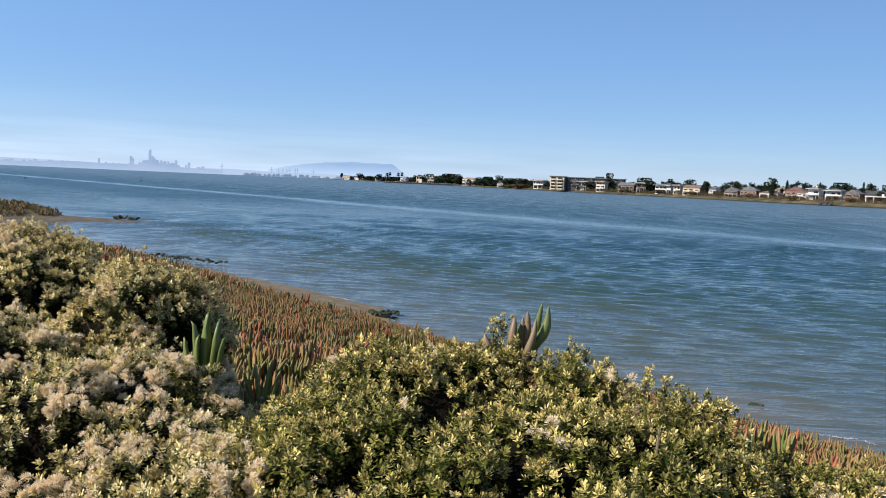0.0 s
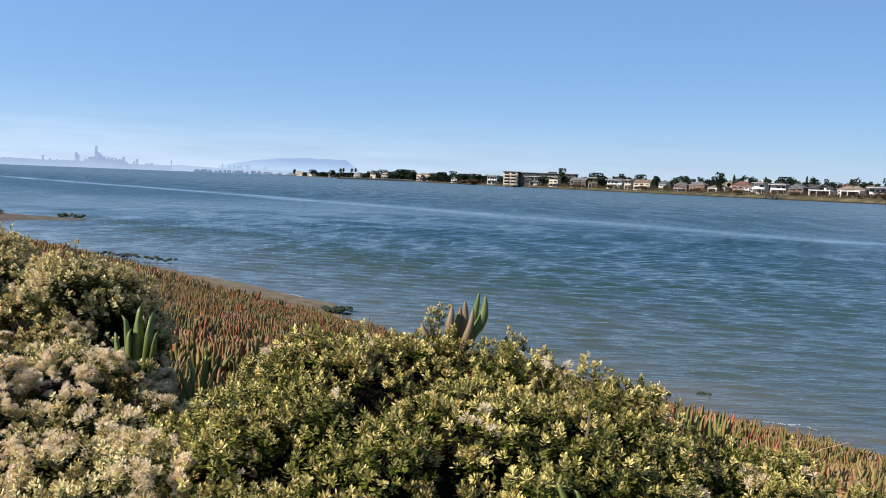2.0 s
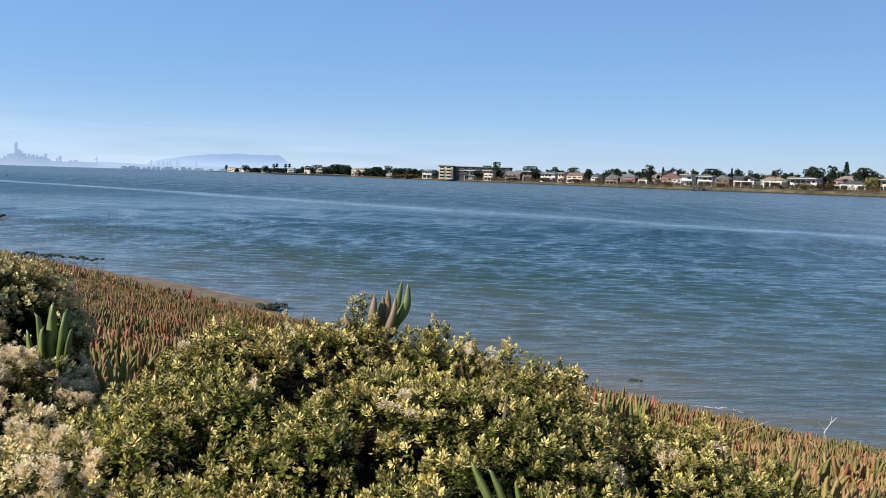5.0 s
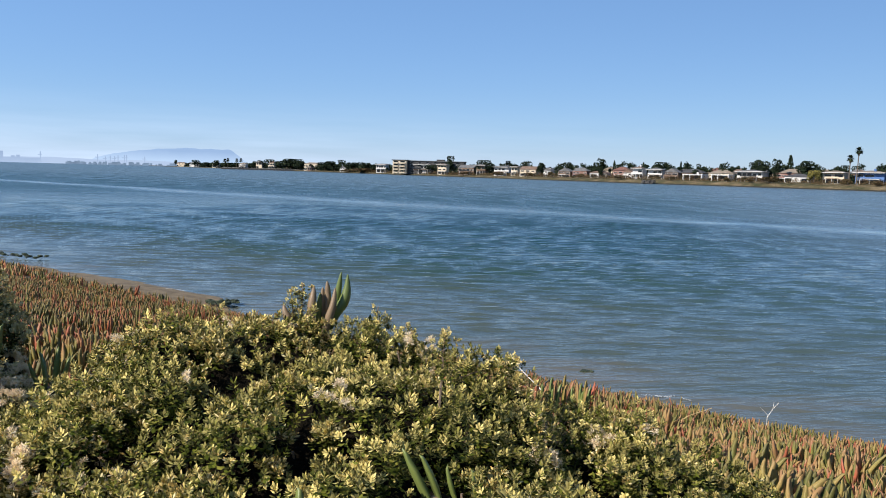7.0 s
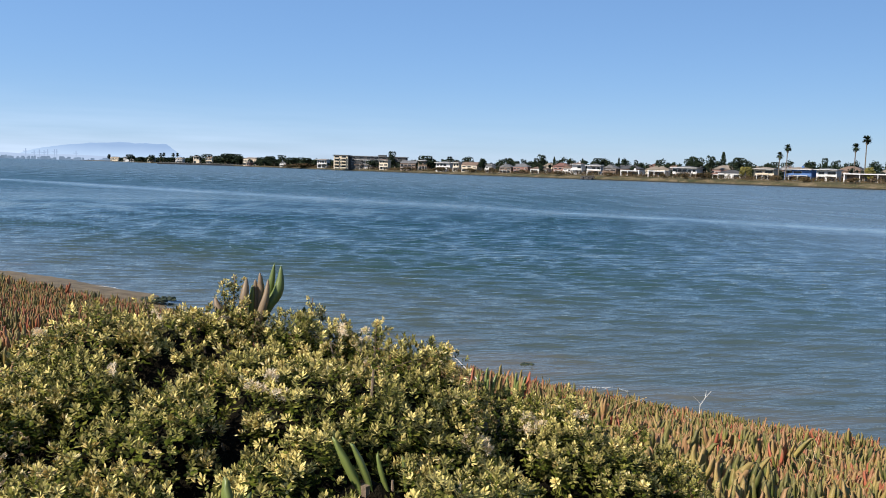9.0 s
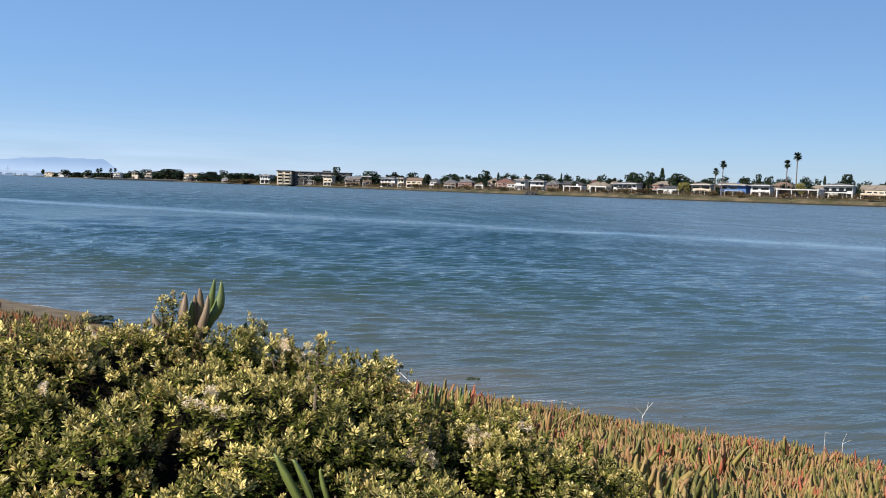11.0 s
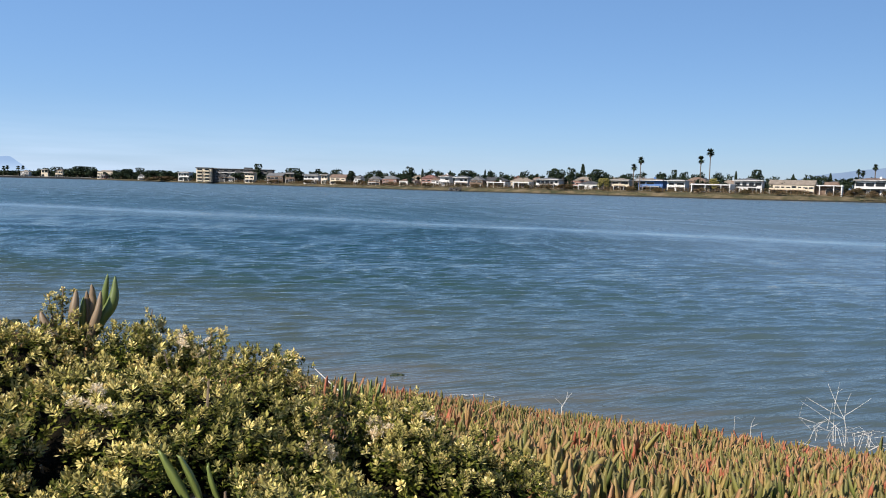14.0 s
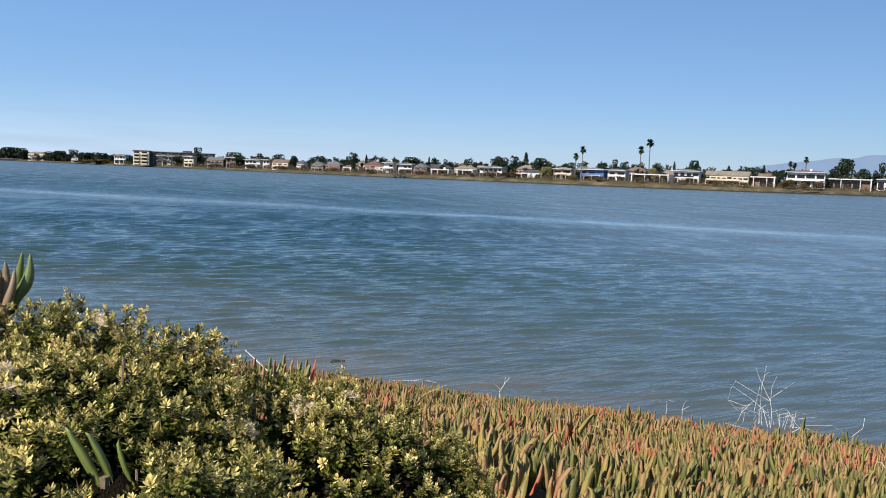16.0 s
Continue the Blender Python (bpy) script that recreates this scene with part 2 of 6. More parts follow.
MAT = {
    "water": water_material(),
    "ice_leaf": ice_leaf_material(),
    "ice_old": leafy("weathered_ice_plant_leaf", ((0.0, (0.16, 0.11, 0.07)), (0.5, (0.22, 0.155, 0.085)), (0.75, (0.16, 0.18, 0.05)), (1.0, (0.12, 0.19, 0.035))), 0.5, 0.05),
    "ice_green": leafy("fresh_ice_plant_leaf", ((0.0, (0.08, 0.11, 0.035)), (0.6, (0.15, 0.18, 0.045)), (1.0, (0.22, 0.20, 0.06))), 0.4, 0.05),
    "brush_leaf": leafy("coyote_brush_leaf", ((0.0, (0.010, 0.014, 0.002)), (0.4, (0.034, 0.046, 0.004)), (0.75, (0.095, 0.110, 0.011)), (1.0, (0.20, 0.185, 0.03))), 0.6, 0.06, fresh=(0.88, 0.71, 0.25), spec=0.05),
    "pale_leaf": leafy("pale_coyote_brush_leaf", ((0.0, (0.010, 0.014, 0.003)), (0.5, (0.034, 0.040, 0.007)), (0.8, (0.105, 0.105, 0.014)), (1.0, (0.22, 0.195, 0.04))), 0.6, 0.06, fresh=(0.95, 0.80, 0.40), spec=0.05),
    "brush_bud": leafy("coyote_brush_bud", ((0.0, (0.42, 0.29, 0.085)), (0.5, (0.74, 0.58, 0.22)), (1.0, (0.94, 0.82, 0.45))), 0.65, 0.12, spec=0.1),
    "fluff": leafy("seed_fluff", ((0.0, (0.76, 0.57, 0.34)), (0.6, (0.90, 0.74, 0.50)), (1.0, (0.96, 0.87, 0.67))), 0.9, 0.25, spec=0.05),
    "twig": grained("grey_brown_twig", (0.10, 0.07, 0.045), (0.24, 0.18, 0.12), 40, 0.9, 0.4, 0.002),
    "dry_twig": grained("bleached_dry_twig", (0.42, 0.38, 0.33), (0.66, 0.62, 0.56), 60, 0.85, 0.3, 0.001),
    "straw": grained("dry_straw_stalk", (0.38, 0.25, 0.11), (0.62, 0.45, 0.24), 50, 0.8, 0.3, 0.001),
    # near-black, for the added cores that stand for shade in the bushes
    "bush_shade": grained("dark_twig_thicket", (0.006, 0.005, 0.003), (0.020, 0.016, 0.009), 30, 0.95, 0.9, 0.02, spec=0.05),
    "soil": grained("dark_soil_and_litter", (0.035, 0.026, 0.018), (0.11, 0.08, 0.05), 6, 0.95, 0.8, 0.03),
    "mud": grained("wet_tidal_mud", (0.085, 0.062, 0.038), (0.17, 0.13, 0.08), 2.2, 0.45, 0.5, 0.03, spec=0.5),
    "rock": grained("algae_covered_rock", (0.012, 0.018, 0.010), (0.06, 0.075, 0.035), 5, 0.7, 0.8, 0.05),
    "foam": grained("white_foam", (0.38, 0.37, 0.34), (0.62, 0.61, 0.58), 30, 0.8, 0.3, 0.003),
    "rip_rap": grained("dark_rip_rap", (0.03, 0.028, 0.026), (0.12, 0.11, 0.10), 0.6, 0.9, 0.6, 0.2),
    "wet_stone": grained("dark_wet_stone", (0.010, 0.010, 0.011), (0.035, 0.034, 0.034), 0.6, 0.8, 0.6, 0.2),
    "spit": spit_material(),
    "marsh": leafy("marsh_grass", ((0.0, (0.045, 0.045, 0.014)), (0.6, (0.11, 0.088, 0.030)), (1.0, (0.19, 0.125, 0.05))), 0.8, 0.1, (0.12, 0.8)),
    "scrub": leafy("dry_shore_scrub", ((0.0, (0.030, 0.034, 0.014)), (0.4, (0.070, 0.064, 0.026)), (0.75, (0.115, 0.09, 0.040)), (1.0, (0.15, 0.118, 0.058))), 0.9, 0.1, (0.05, 0.9)),
    "land": land_material(),
    "sand": grained("pale_beach_sand", (0.34, 0.28, 0.20), (0.46, 0.39, 0.29), 0.2, 0.95, 0.3, 0.05),
    "white": grained("white_stucco", (0.46, 0.44, 0.415), (0.64, 0.62, 0.59), 0.4, 0.7, 0.1, 0.01),
    "cream": grained("cream_stucco", (0.46, 0.38, 0.27), (0.60, 0.51, 0.38), 0.4, 0.75, 0.1, 0.01),
    "brown": grained("brown_timber_siding", (0.10, 0.065, 0.045), (0.20, 0.14, 0.10), 0.5, 0.8, 0.2, 0.02),
    "brick": grained("rose_brown_siding", (0.17, 0.095, 0.075), (0.26, 0.15, 0.12), 0.5, 0.8, 0.2, 0.02),
    "redbrown": grained("red_brown_shingles", (0.10, 0.05, 0.04), (0.17, 0.09, 0.07), 0.6, 0.9, 0.3, 0.03),
    "blue": grained("blue_painted_siding", (0.05, 0.10, 0.25), (0.09, 0.17, 0.36), 0.5, 0.6, 0.1, 0.01),
    "grey": grained("grey_shingles", (0.085, 0.083, 0.082), (0.17, 0.165, 0.16), 0.6, 0.9, 0.3, 0.03),
    "dark": grained("dark_shingles", (0.035, 0.035, 0.038), (0.085, 0.082, 0.08), 0.6, 0.9, 0.3, 0.03),
    "tan": grained("tan_shingles", (0.15, 0.12, 0.09), (0.26, 0.215, 0.165), 0.6, 0.9, 0.3, 0.03),
    "tree_leaf": leafy("dark_evergreen_foliage", ((0.0, (0.008, 0.015, 0.009)), (0.6, (0.020, 0.031, 0.016)), (1.0, (0.042, 0.052, 0.024))), 0.75, 0.05, spec=0.1),
    "yellow_leaf": leafy("yellow_autumn_foliage", ((0.0, (0.10, 0.095, 0.018)), (1.0, (0.25, 0.21, 0.045))), 0.7, 0.15),
    "shrub_leaf": leafy("dull_green_shrub_foliage", ((0.0, (0.018, 0.028, 0.010)), (0.45, (0.04, 0.046, 0.016)), (0.8, (0.085, 0.065, 0.028)), (1.0, (0.13, 0.085, 0.045))), 0.75, 0.1, (0.06, 0.8), spec=0.1),
    "bark": grained("grey_brown_bark", (0.07, 0.055, 0.04), (0.17, 0.135, 0.10), 1.5, 0.95, 0.6, 0.05),
    "concrete": grained("weathered_concrete", (0.27, 0.26, 0.24), (0.42, 0.40, 0.37), 0.3, 0.9, 0.3, 0.03),
}


def glass_material():
    n = Nodes("dark_window_glass")
    n.put("Base Color", (0.010, 0.012, 0.014, 1)), n.put("Roughness", 0.08), n.put("Specular IOR Level", 0.3)
    return n.mat


MAT["glass"] = glass_material()


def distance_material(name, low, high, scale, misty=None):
    """Far land seen through miles of sea air; the light that the air scatters is put into the colour as glow."""
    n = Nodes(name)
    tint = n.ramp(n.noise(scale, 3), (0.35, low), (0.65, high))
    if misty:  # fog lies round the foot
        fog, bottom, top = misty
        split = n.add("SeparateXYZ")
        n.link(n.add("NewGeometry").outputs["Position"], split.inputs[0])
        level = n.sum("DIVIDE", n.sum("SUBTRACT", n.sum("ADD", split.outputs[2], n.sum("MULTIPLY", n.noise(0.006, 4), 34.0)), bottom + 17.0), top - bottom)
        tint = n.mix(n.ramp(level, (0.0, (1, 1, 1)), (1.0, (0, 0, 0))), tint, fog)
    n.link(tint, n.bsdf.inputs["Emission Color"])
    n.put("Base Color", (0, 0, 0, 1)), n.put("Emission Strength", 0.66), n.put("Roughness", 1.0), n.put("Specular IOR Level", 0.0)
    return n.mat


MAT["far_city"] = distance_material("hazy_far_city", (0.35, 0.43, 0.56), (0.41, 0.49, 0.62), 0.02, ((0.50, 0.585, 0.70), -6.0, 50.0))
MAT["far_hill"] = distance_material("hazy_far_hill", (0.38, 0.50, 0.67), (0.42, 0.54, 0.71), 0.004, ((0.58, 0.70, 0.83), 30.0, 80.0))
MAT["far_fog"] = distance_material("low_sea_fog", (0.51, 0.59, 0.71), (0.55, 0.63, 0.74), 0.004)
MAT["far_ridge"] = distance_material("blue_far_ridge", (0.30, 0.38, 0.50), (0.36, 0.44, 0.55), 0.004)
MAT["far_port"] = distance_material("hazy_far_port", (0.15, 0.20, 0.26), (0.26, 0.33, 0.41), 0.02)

# ---- mesh helpers ----


def arrays(name, verts, faces, material, extra=None):
    """A mesh from arrays: verts (n, 3), faces (m, k)."""
    verts, faces = np.asarray(verts, np.float32), np.asarray(faces, np.int32)
    me = bpy.data.meshes.new(name)
    me.vertices.add(len(verts))
    me.vertices.foreach_set("co", verts.ravel())
    me.loops.add(faces.size)
    me.loops.foreach_set("vertex_index", faces.ravel())
    me.polygons.add(len(faces))
    me.polygons.foreach_set("loop_start", np.arange(0, faces.size, faces.shape[1], dtype=np.int32))
    me.update(calc_edges=True)
    if extra is not None:
        me.attributes.new("tip", "FLOAT", "POINT").data.foreach_set("value", np.asarray(extra, np.float32))
    me.materials.append(material)
    return me


def repeated(verts, faces, turns, places):
    """Copies of a template: turns (n, 3, 3), places (n, 3)."""
    v = np.einsum("nij,vj->nvi", turns, verts) + places[:, None, :]
    f = faces[None] + (np.arange(len(places)) * len(verts))[:, None, None]
    return v.reshape(-1, 3), f.reshape(-1, faces.shape[1])


def frames_along(up, spin):
    """Turns whose z axis is up (n, 3), spun by the given angles."""
    up = up / np.linalg.norm(up, axis=1, keepdims=True)
    side = np.where(np.abs(up[:, 2:]) < 0.9, np.array([[0, 0, 1.0]]), np.array([[1.0, 0, 0]]))
    a = np.cross(side, up)
    a /= np.linalg.norm(a, axis=1, keepdims=True)
    b = np.cross(up, a)
    c, s = np.cos(spin)[:, None], np.sin(spin)[:, None]
    return np.stack([c * a + s * b, c * b - s * a, up], axis=2)


def part(name, bm, material, parent, label=""):
    """Links a bmesh, or a ready mesh, as one mesh object under a thing."""
    if isinstance(bm, bmesh.types.BMesh):
        me = bpy.data.meshes.new(name)
        bm.normal_update()
        bm.to_mesh(me)
        bm.free()
        me.materials.append(material)
    else:
        me = bm
    ob = new(name, me)
    ob.parent = parent
    return tagged(ob, label)


def smooth(ob):
    ob.data.polygons.foreach_set("use_smooth", [True] * len(ob.data.polygons))
    return ob


def thing(name, where, label, category, group="", turn=0.0):
    ob = new(name)
    ob.empty_display_size = 0.1
    ob.matrix_world = pose(*where, 0, 0, turn)
    return tagged(ob, label, category, group)


def box(bm, x0, x1, y0, y1, z0, z1):
    made = bmesh.ops.create_cube(bm, size=1.0)["verts"]
    bmesh.ops.scale(bm, vec=(x1 - x0, y1 - y0, z1 - z0), verts=made)
    bmesh.ops.translate(bm, vec=((x0 + x1) / 2, (y0 + y1) / 2, (z0 + z1) / 2), verts=made)
    return made


def slab(x0, x1, y0, y1, z0, z1):
    bm = bmesh.new()
    box(bm, x0, x1, y0, y1, z0, z1)
    return bm


def tube(points, radii, sides=6):
    """A tapered tube through points, as a bmesh."""
    bm = bmesh.new()
    tube_into(bm, points, radii, sides)
    return bm


def tube_into(bm, points, radii, sides=6):
    points = [Vector(p) for p in points]
    rings = []
    for i, p in enumerate(points):
        way = (points[min(i + 1, len(points) - 1)] - points[max(i - 1, 0)]).normalized()
        q = way.to_track_quat("Z", "Y")
        rings.append([bm.verts.new(p + q @ Vector((math.cos(a), math.sin(a), 0)) * radii[i]) for a in [2 * math.pi * k / sides for k in range(sides)]])
    for a, b in zip(rings, rings[1:]):
        for k in range(sides):
            bm.faces.new((a[k], a[(k + 1) % sides], b[(k + 1) % sides], b[k]))
    bm.faces.new(rings[0][::-1])
    bm.faces.new(rings[-1])

# ---- ground and water ----


def along(x, y):
    """Metres towards the water, and along the bank."""
    return SHORE[0] * x + SHORE[1] * y, SHORE[1] * x - SHORE[0] * y


def wobble(x, y, scale, seed=0.0):
    return noise.noise((x * scale, y * scale, seed))


def bank_bulge(u):
    """How far the planted bank pushes out over the mud, up the bay."""
    return float(np.interp(u, (-46, -37, -31, -27, -24, -20, -16, -13), (-2.2, -1.6, -0.6, 0.3, 0.6, 0.45, 0.15, 0.0)))


def ground_height(x, y):
    out, u = along(x, y)
    s = out + 0.09 * max(0.0, -u - 17) - bank_bulge(u)
    edge = 9.3 + 0.4 * wobble(u, 0, 0.35, 3.0)
    slope = 2.945 - 0.233 * s - 0.26 * max(0.0, s - 7.4)
    high = 2.46 - 0.25 * min(1.2, max(0.0, 0.4 - s))
    z = min(slope, high) + 0.05 * wobble(x, y, 0.9) + 0.03 * wobble(x, y, 2.5, 5.0)
    if s > edge:
        drop = min(1.0, (s - edge) / 0.9)
        brim = float(np.interp(u, (-40, -34, -29, -25, -20, -17.5, -15.6, -13), (9.5, 10.4, 12.2, 12.6, 13.0, 12.8, 11.8, 11.2)))
        mud = 0.17 - 0.14 * (out - brim + 1.2) + 0.04 * wobble(x, y, 0.8, 8.0)
        z = z * (1 - drop) + mud * drop
    return max(z, -1.2) if s < 18 else -1.2


def sheet(name, xs, ys, height, material):
    verts = np.array([(x, y, height(x, y)) for y in ys for x in xs])
    w = len(xs)
    i = np.arange(len(ys) - 1)[:, None] * w + np.arange(w - 1)[None]
    faces = np.stack([i, i + 1, i + w + 1, i + w], -1).reshape(-1, 4)
    return smooth(new(name, arrays(name, verts, faces, material)))


def bank_material():
    n = Nodes("bank_soil_and_mud")
    split = n.add("SeparateXYZ")
    n.link(n.add("NewGeometry").outputs["Position"], split.inputs[0])
    low = n.sum("ADD", split.outputs[2], n.sum("MULTIPLY", n.noise(1.4, 4), 0.25))
    wet = n.ramp(low, (0.30, (1, 1, 1)), (0.62, (0, 0, 0)))
    soil = n.ramp(n.noise(7, 5), (0.35, (0.05, 0.035, 0.022)), (0.65, (0.13, 0.095, 0.06)))
    mud = n.ramp(n.noise(2.5, 5), (0.35, (0.12, 0.086, 0.045)), (0.65, (0.23, 0.170, 0.092)))
    n.colour(n.mix(wet, soil, mud))
    n.link(n.ramp(wet, (0, (0.95, 0.95, 0.95)), (1, (0.7, 0.7, 0.7))), n.bsdf.inputs["Roughness"])
    n.put("Specular IOR Level", 0.2)
    n.bump(n.noise(22, 4), 0.6, 0.03)
    return n.mat


bank = sheet("ground", np.concatenate([[-900, -400, -180, -90, -55], np.linspace(-34, 26, 201), [40, 70, 130, 260, 520, 900]]), np.concatenate([[-1600, -700, -300, -120, -60, -30], np.linspace(-14, 52, 221)]), ground_height, bank_material())
tagged(bank, "sloping earth bank running down to tidal mud", "ground", kind="structure")


def waves(x, y):
    """Wind waves: many small trains that run in towards the bank, flat in the slicks and at the rim."""
    rng = np.random.RandomState(7)
    z = np.zeros_like(x)
    spacing = 0.0047 * np.hypot(x, y)
    kept = np.zeros_like(x)
    for k in range(64):
        length = 0.28 * 4.0 ** rng.rand()
        way = radians(16) + rng.normal(0, 0.20)
        steep = 0.034 * (0.55 + 0.9 * rng.rand())
        number = 2 * math.pi / length
        bend = 0.35 * np.sin(0.23 * x + 0.31 * y + 6 * rng.rand()) + 0.3 * np.sin(0.51 * x - 0.17 * y + 6 * rng.rand())
        group = 0.5 + 0.5 * np.sin((0.9 * x * math.cos(way) - 0.9 * y * math.sin(way)) * rng.uniform(0.15, 0.45) + 0.35 * y + 6 * rng.rand())
        sharp = np.clip((length - 2.2 * spacing) / (2.0 * spacing), 0, 1)
        z += steep / number * np.sin(number * (x * math.sin(way) + y * math.cos(way)) + bend + 6.28 * rng.rand()) * group * sharp * 2.0
        kept += sharp ** 2 / 64
    return z * np.minimum(2.2, 1 / np.sqrt(np.maximum(kept, 0.01)))


def water_sheet():
    """One sheet of water to the horizon, finely waved off the bank."""
    verts, faces = [], []
    angles = np.radians(np.arange(-44, 72.01, 0.25))
    radii = np.concatenate([[7.0, 9.0], 11.0 * 1.0046 ** np.arange(430), 11.0 * 1.0046 ** 430 * 1.012 ** np.arange(1, 60)])
    a, r = np.meshgrid(angles, radii)
    x, y = r * np.sin(a), r * np.cos(a)
    fade = np.clip((radii[-1] - r) / 40, 0, 1) * np.clip((a - angles[0]) / 0.05, 0, 1) * np.clip((angles[-1] - a) / 0.05, 0, 1)
    out = SHORE[0] * x + SHORE[1] * y
    side = SHORE[1] * x - SHORE[0] * y
    streaked = 0.5 + 0.5 * np.sin(1.1 * out + 2.0 * np.sin(0.21 * side) + 1.4 * np.sin(0.53 * side + 0.4 * out))
    smoothed = np.exp(-(((out - 31.5) / 7.0) ** 2)) * streaked
    z = waves(x, y) * (1 - 0.4 * smoothed) * (1 - 0.5 * np.clip((side + 24) / 40, 0, 1)) * fade * np.clip((out - 7.0) / 14.0, 0.35, 1) * (1 - 0.75 * np.exp(-(((out - 66) / 4.0) ** 2)))
    fine = np.stack([x, y, z], -1).reshape(-1, 3)
    w = len(angles)
    i = np.arange(len(radii) - 1)[:, None] * w + np.arange(w - 1)[None]
    quads = np.stack([i, i + w, i + w + 1, i + 1], -1).reshape(-1, 4)
    ends = np.radians(np.arange(72, 316.1, 4))
    rings = [7.0, 40.0, float(radii[-1])]
    rest, more = [], []
    for q in rings:
        rest += [(q * math.sin(t), q * math.cos(t), 0.0) for t in ends]
    for k in range(2):
        for m in range(len(ends) - 1):
            b = k * len(ends) + m
            more.append((b, b + len(ends), b + len(ends) + 1, b + 1))
    start = len(rest)
    wide = np.radians(np.arange(0, 360, 2))
    for q in np.geomspace(float(radii[-1]) - 0.05, 4880, 40):
        rest += [(q * math.sin(t), q * math.cos(t), 0.0) for t in wide]
    for k in range(39):
        for m in range(len(wide)):
            b, c = start + k * len(wide) + m, start + k * len(wide) + (m + 1) % len(wide)
            more.append((b, b + len(wide), c + len(wide), c))
    return arrays("water", np.concatenate([fine, np.array(rest)]), np.concatenate([quads, np.array(more) + len(fine)]), MAT["water"])


water = tagged(smooth(new("water", water_sheet())), "blue-green rippled bay water with calm slicks", "water", kind="structure")


def far_shore_line():
    """The far shore's waterline, from the far end towards the right."""
    corners = [(-900, 4700), (-330, 2700), (-140, 1800), (0, 1340), (110, 900), (165, 700), (200, 552), (222, 480), (250, 430), (283, 362), (303, 318), (335, 297), (375, 287), (430, 275), (520, 255), (900, 120), (1600, -700)]
    line = []
    for (xa, ya), (xb, yb) in zip(corners, corners[1:]):
        steps = max(2, int(math.hypot(xb - xa, yb - ya) / 9))
        line += [(xa + (xb - xa) * k / steps, ya + (yb - ya) * k / steps) for k in range(steps)]
    return line


def land_height(y):
    """How high the level ground behind the far bank lies."""
    return float(np.interp(y, (280, 450, 600, 850), (3.4, 3.1, 2.8, 2.0)))


def far_land():
    """Low shore: waterline, pale foot, dry grass bank, level ground behind."""
    line = far_shore_line()
    offsets = [(-3, -0.6), (0, 0.0), (2.0, 0.45), (4.5, 1.2), (8, 1.6), (14, 2.0), (20, 2.2), (60, 2.4), (500, 3.0), (2600, 3.0)]
    verts, faces, k = [], [], len(offsets)
    for i, (x, y) in enumerate(line):
        xa, ya = line[max(i - 3, 0)]
        xb, yb = line[min(i + 3, len(line) - 1)]
        d = math.hypot(xb - xa, yb - ya)
        nx, ny = -(yb - ya) / d, (xb - xa) / d
        sway = 2.0 * wobble(x, y, 0.05) + 0.8 * wobble(x, y, 0.3)
        for off, z in offsets:
            o = off + (sway if off < 20 else 0)
            if off > 100:
                px, py = x + nx * 60 + (0.78 * (off - 60)), y + ny * 60 + 0.62 * (off - 60)
            else:
                px, py = x + nx * o, y + ny * o
            verts.append((px, py, z * (land_height(y) / 2.2 if z > 0 else 1) + (0.25 * wobble(x, y, 0.2, off) if 3 < off < 20 else 0)))
    for i in range(len(line) - 1):
        for j in range(k - 1):
            a = i * k + j
            faces.append((a, a + k, a + k + 1, a + 1))
    return arrays("far_shore", verts, faces, MAT["land"])


far_shore = tagged(smooth(new("far_shore", far_land())), "low far shore of dry grass and pale sand", "shore", kind="structure")

# ---- far shore: houses, trees, palms ----
WORDS = {"white": "white stucco", "cream": "cream stucco", "brown": "brown timber", "brick": "rose-brown", "blue": "blue painted"}
ROOFS = {"flat": "low-pitched roof over a white fascia", "gable": "pitched roof", "front": "front-facing gable", "hip": "hipped roof", "pavilion": "wide flat roof"}
ROOF_WORDS = {"white": "white", "grey": "grey", "dark": "dark", "brown": "brown", "tan": "tan", "redbrown": "red-brown"}


def prism(points, x0, x1):
    """An upright outline in y and z, drawn out along x."""
    bm = bmesh.new()
    a = [bm.verts.new((x0, y, z)) for y, z in points]
    b = [bm.verts.new((x1, y, z)) for y, z in points]
    bm.faces.new(a[::-1])
    bm.faces.new(b)
    for k in range(len(points)):
        j = (k + 1) % len(points)
        bm.faces.new((a[k], a[j], b[j], b[k]))
    bmesh.ops.recalc_face_normals(bm, faces=bm.faces[:])
    return bm


def window_on(home, x, z, w, h, face):
    frame_ob = part("window", slab(x - w / 2, x + w / 2, face - 0.09, face + 0.02, z, z + h), MAT["white"], home)
    part("pane", slab(x - w / 2 + 0.09, x + w / 2 - 0.09, face - 0.13, face - 0.085, z + 0.09, z + h - 0.09), MAT["glass"], frame_ob)


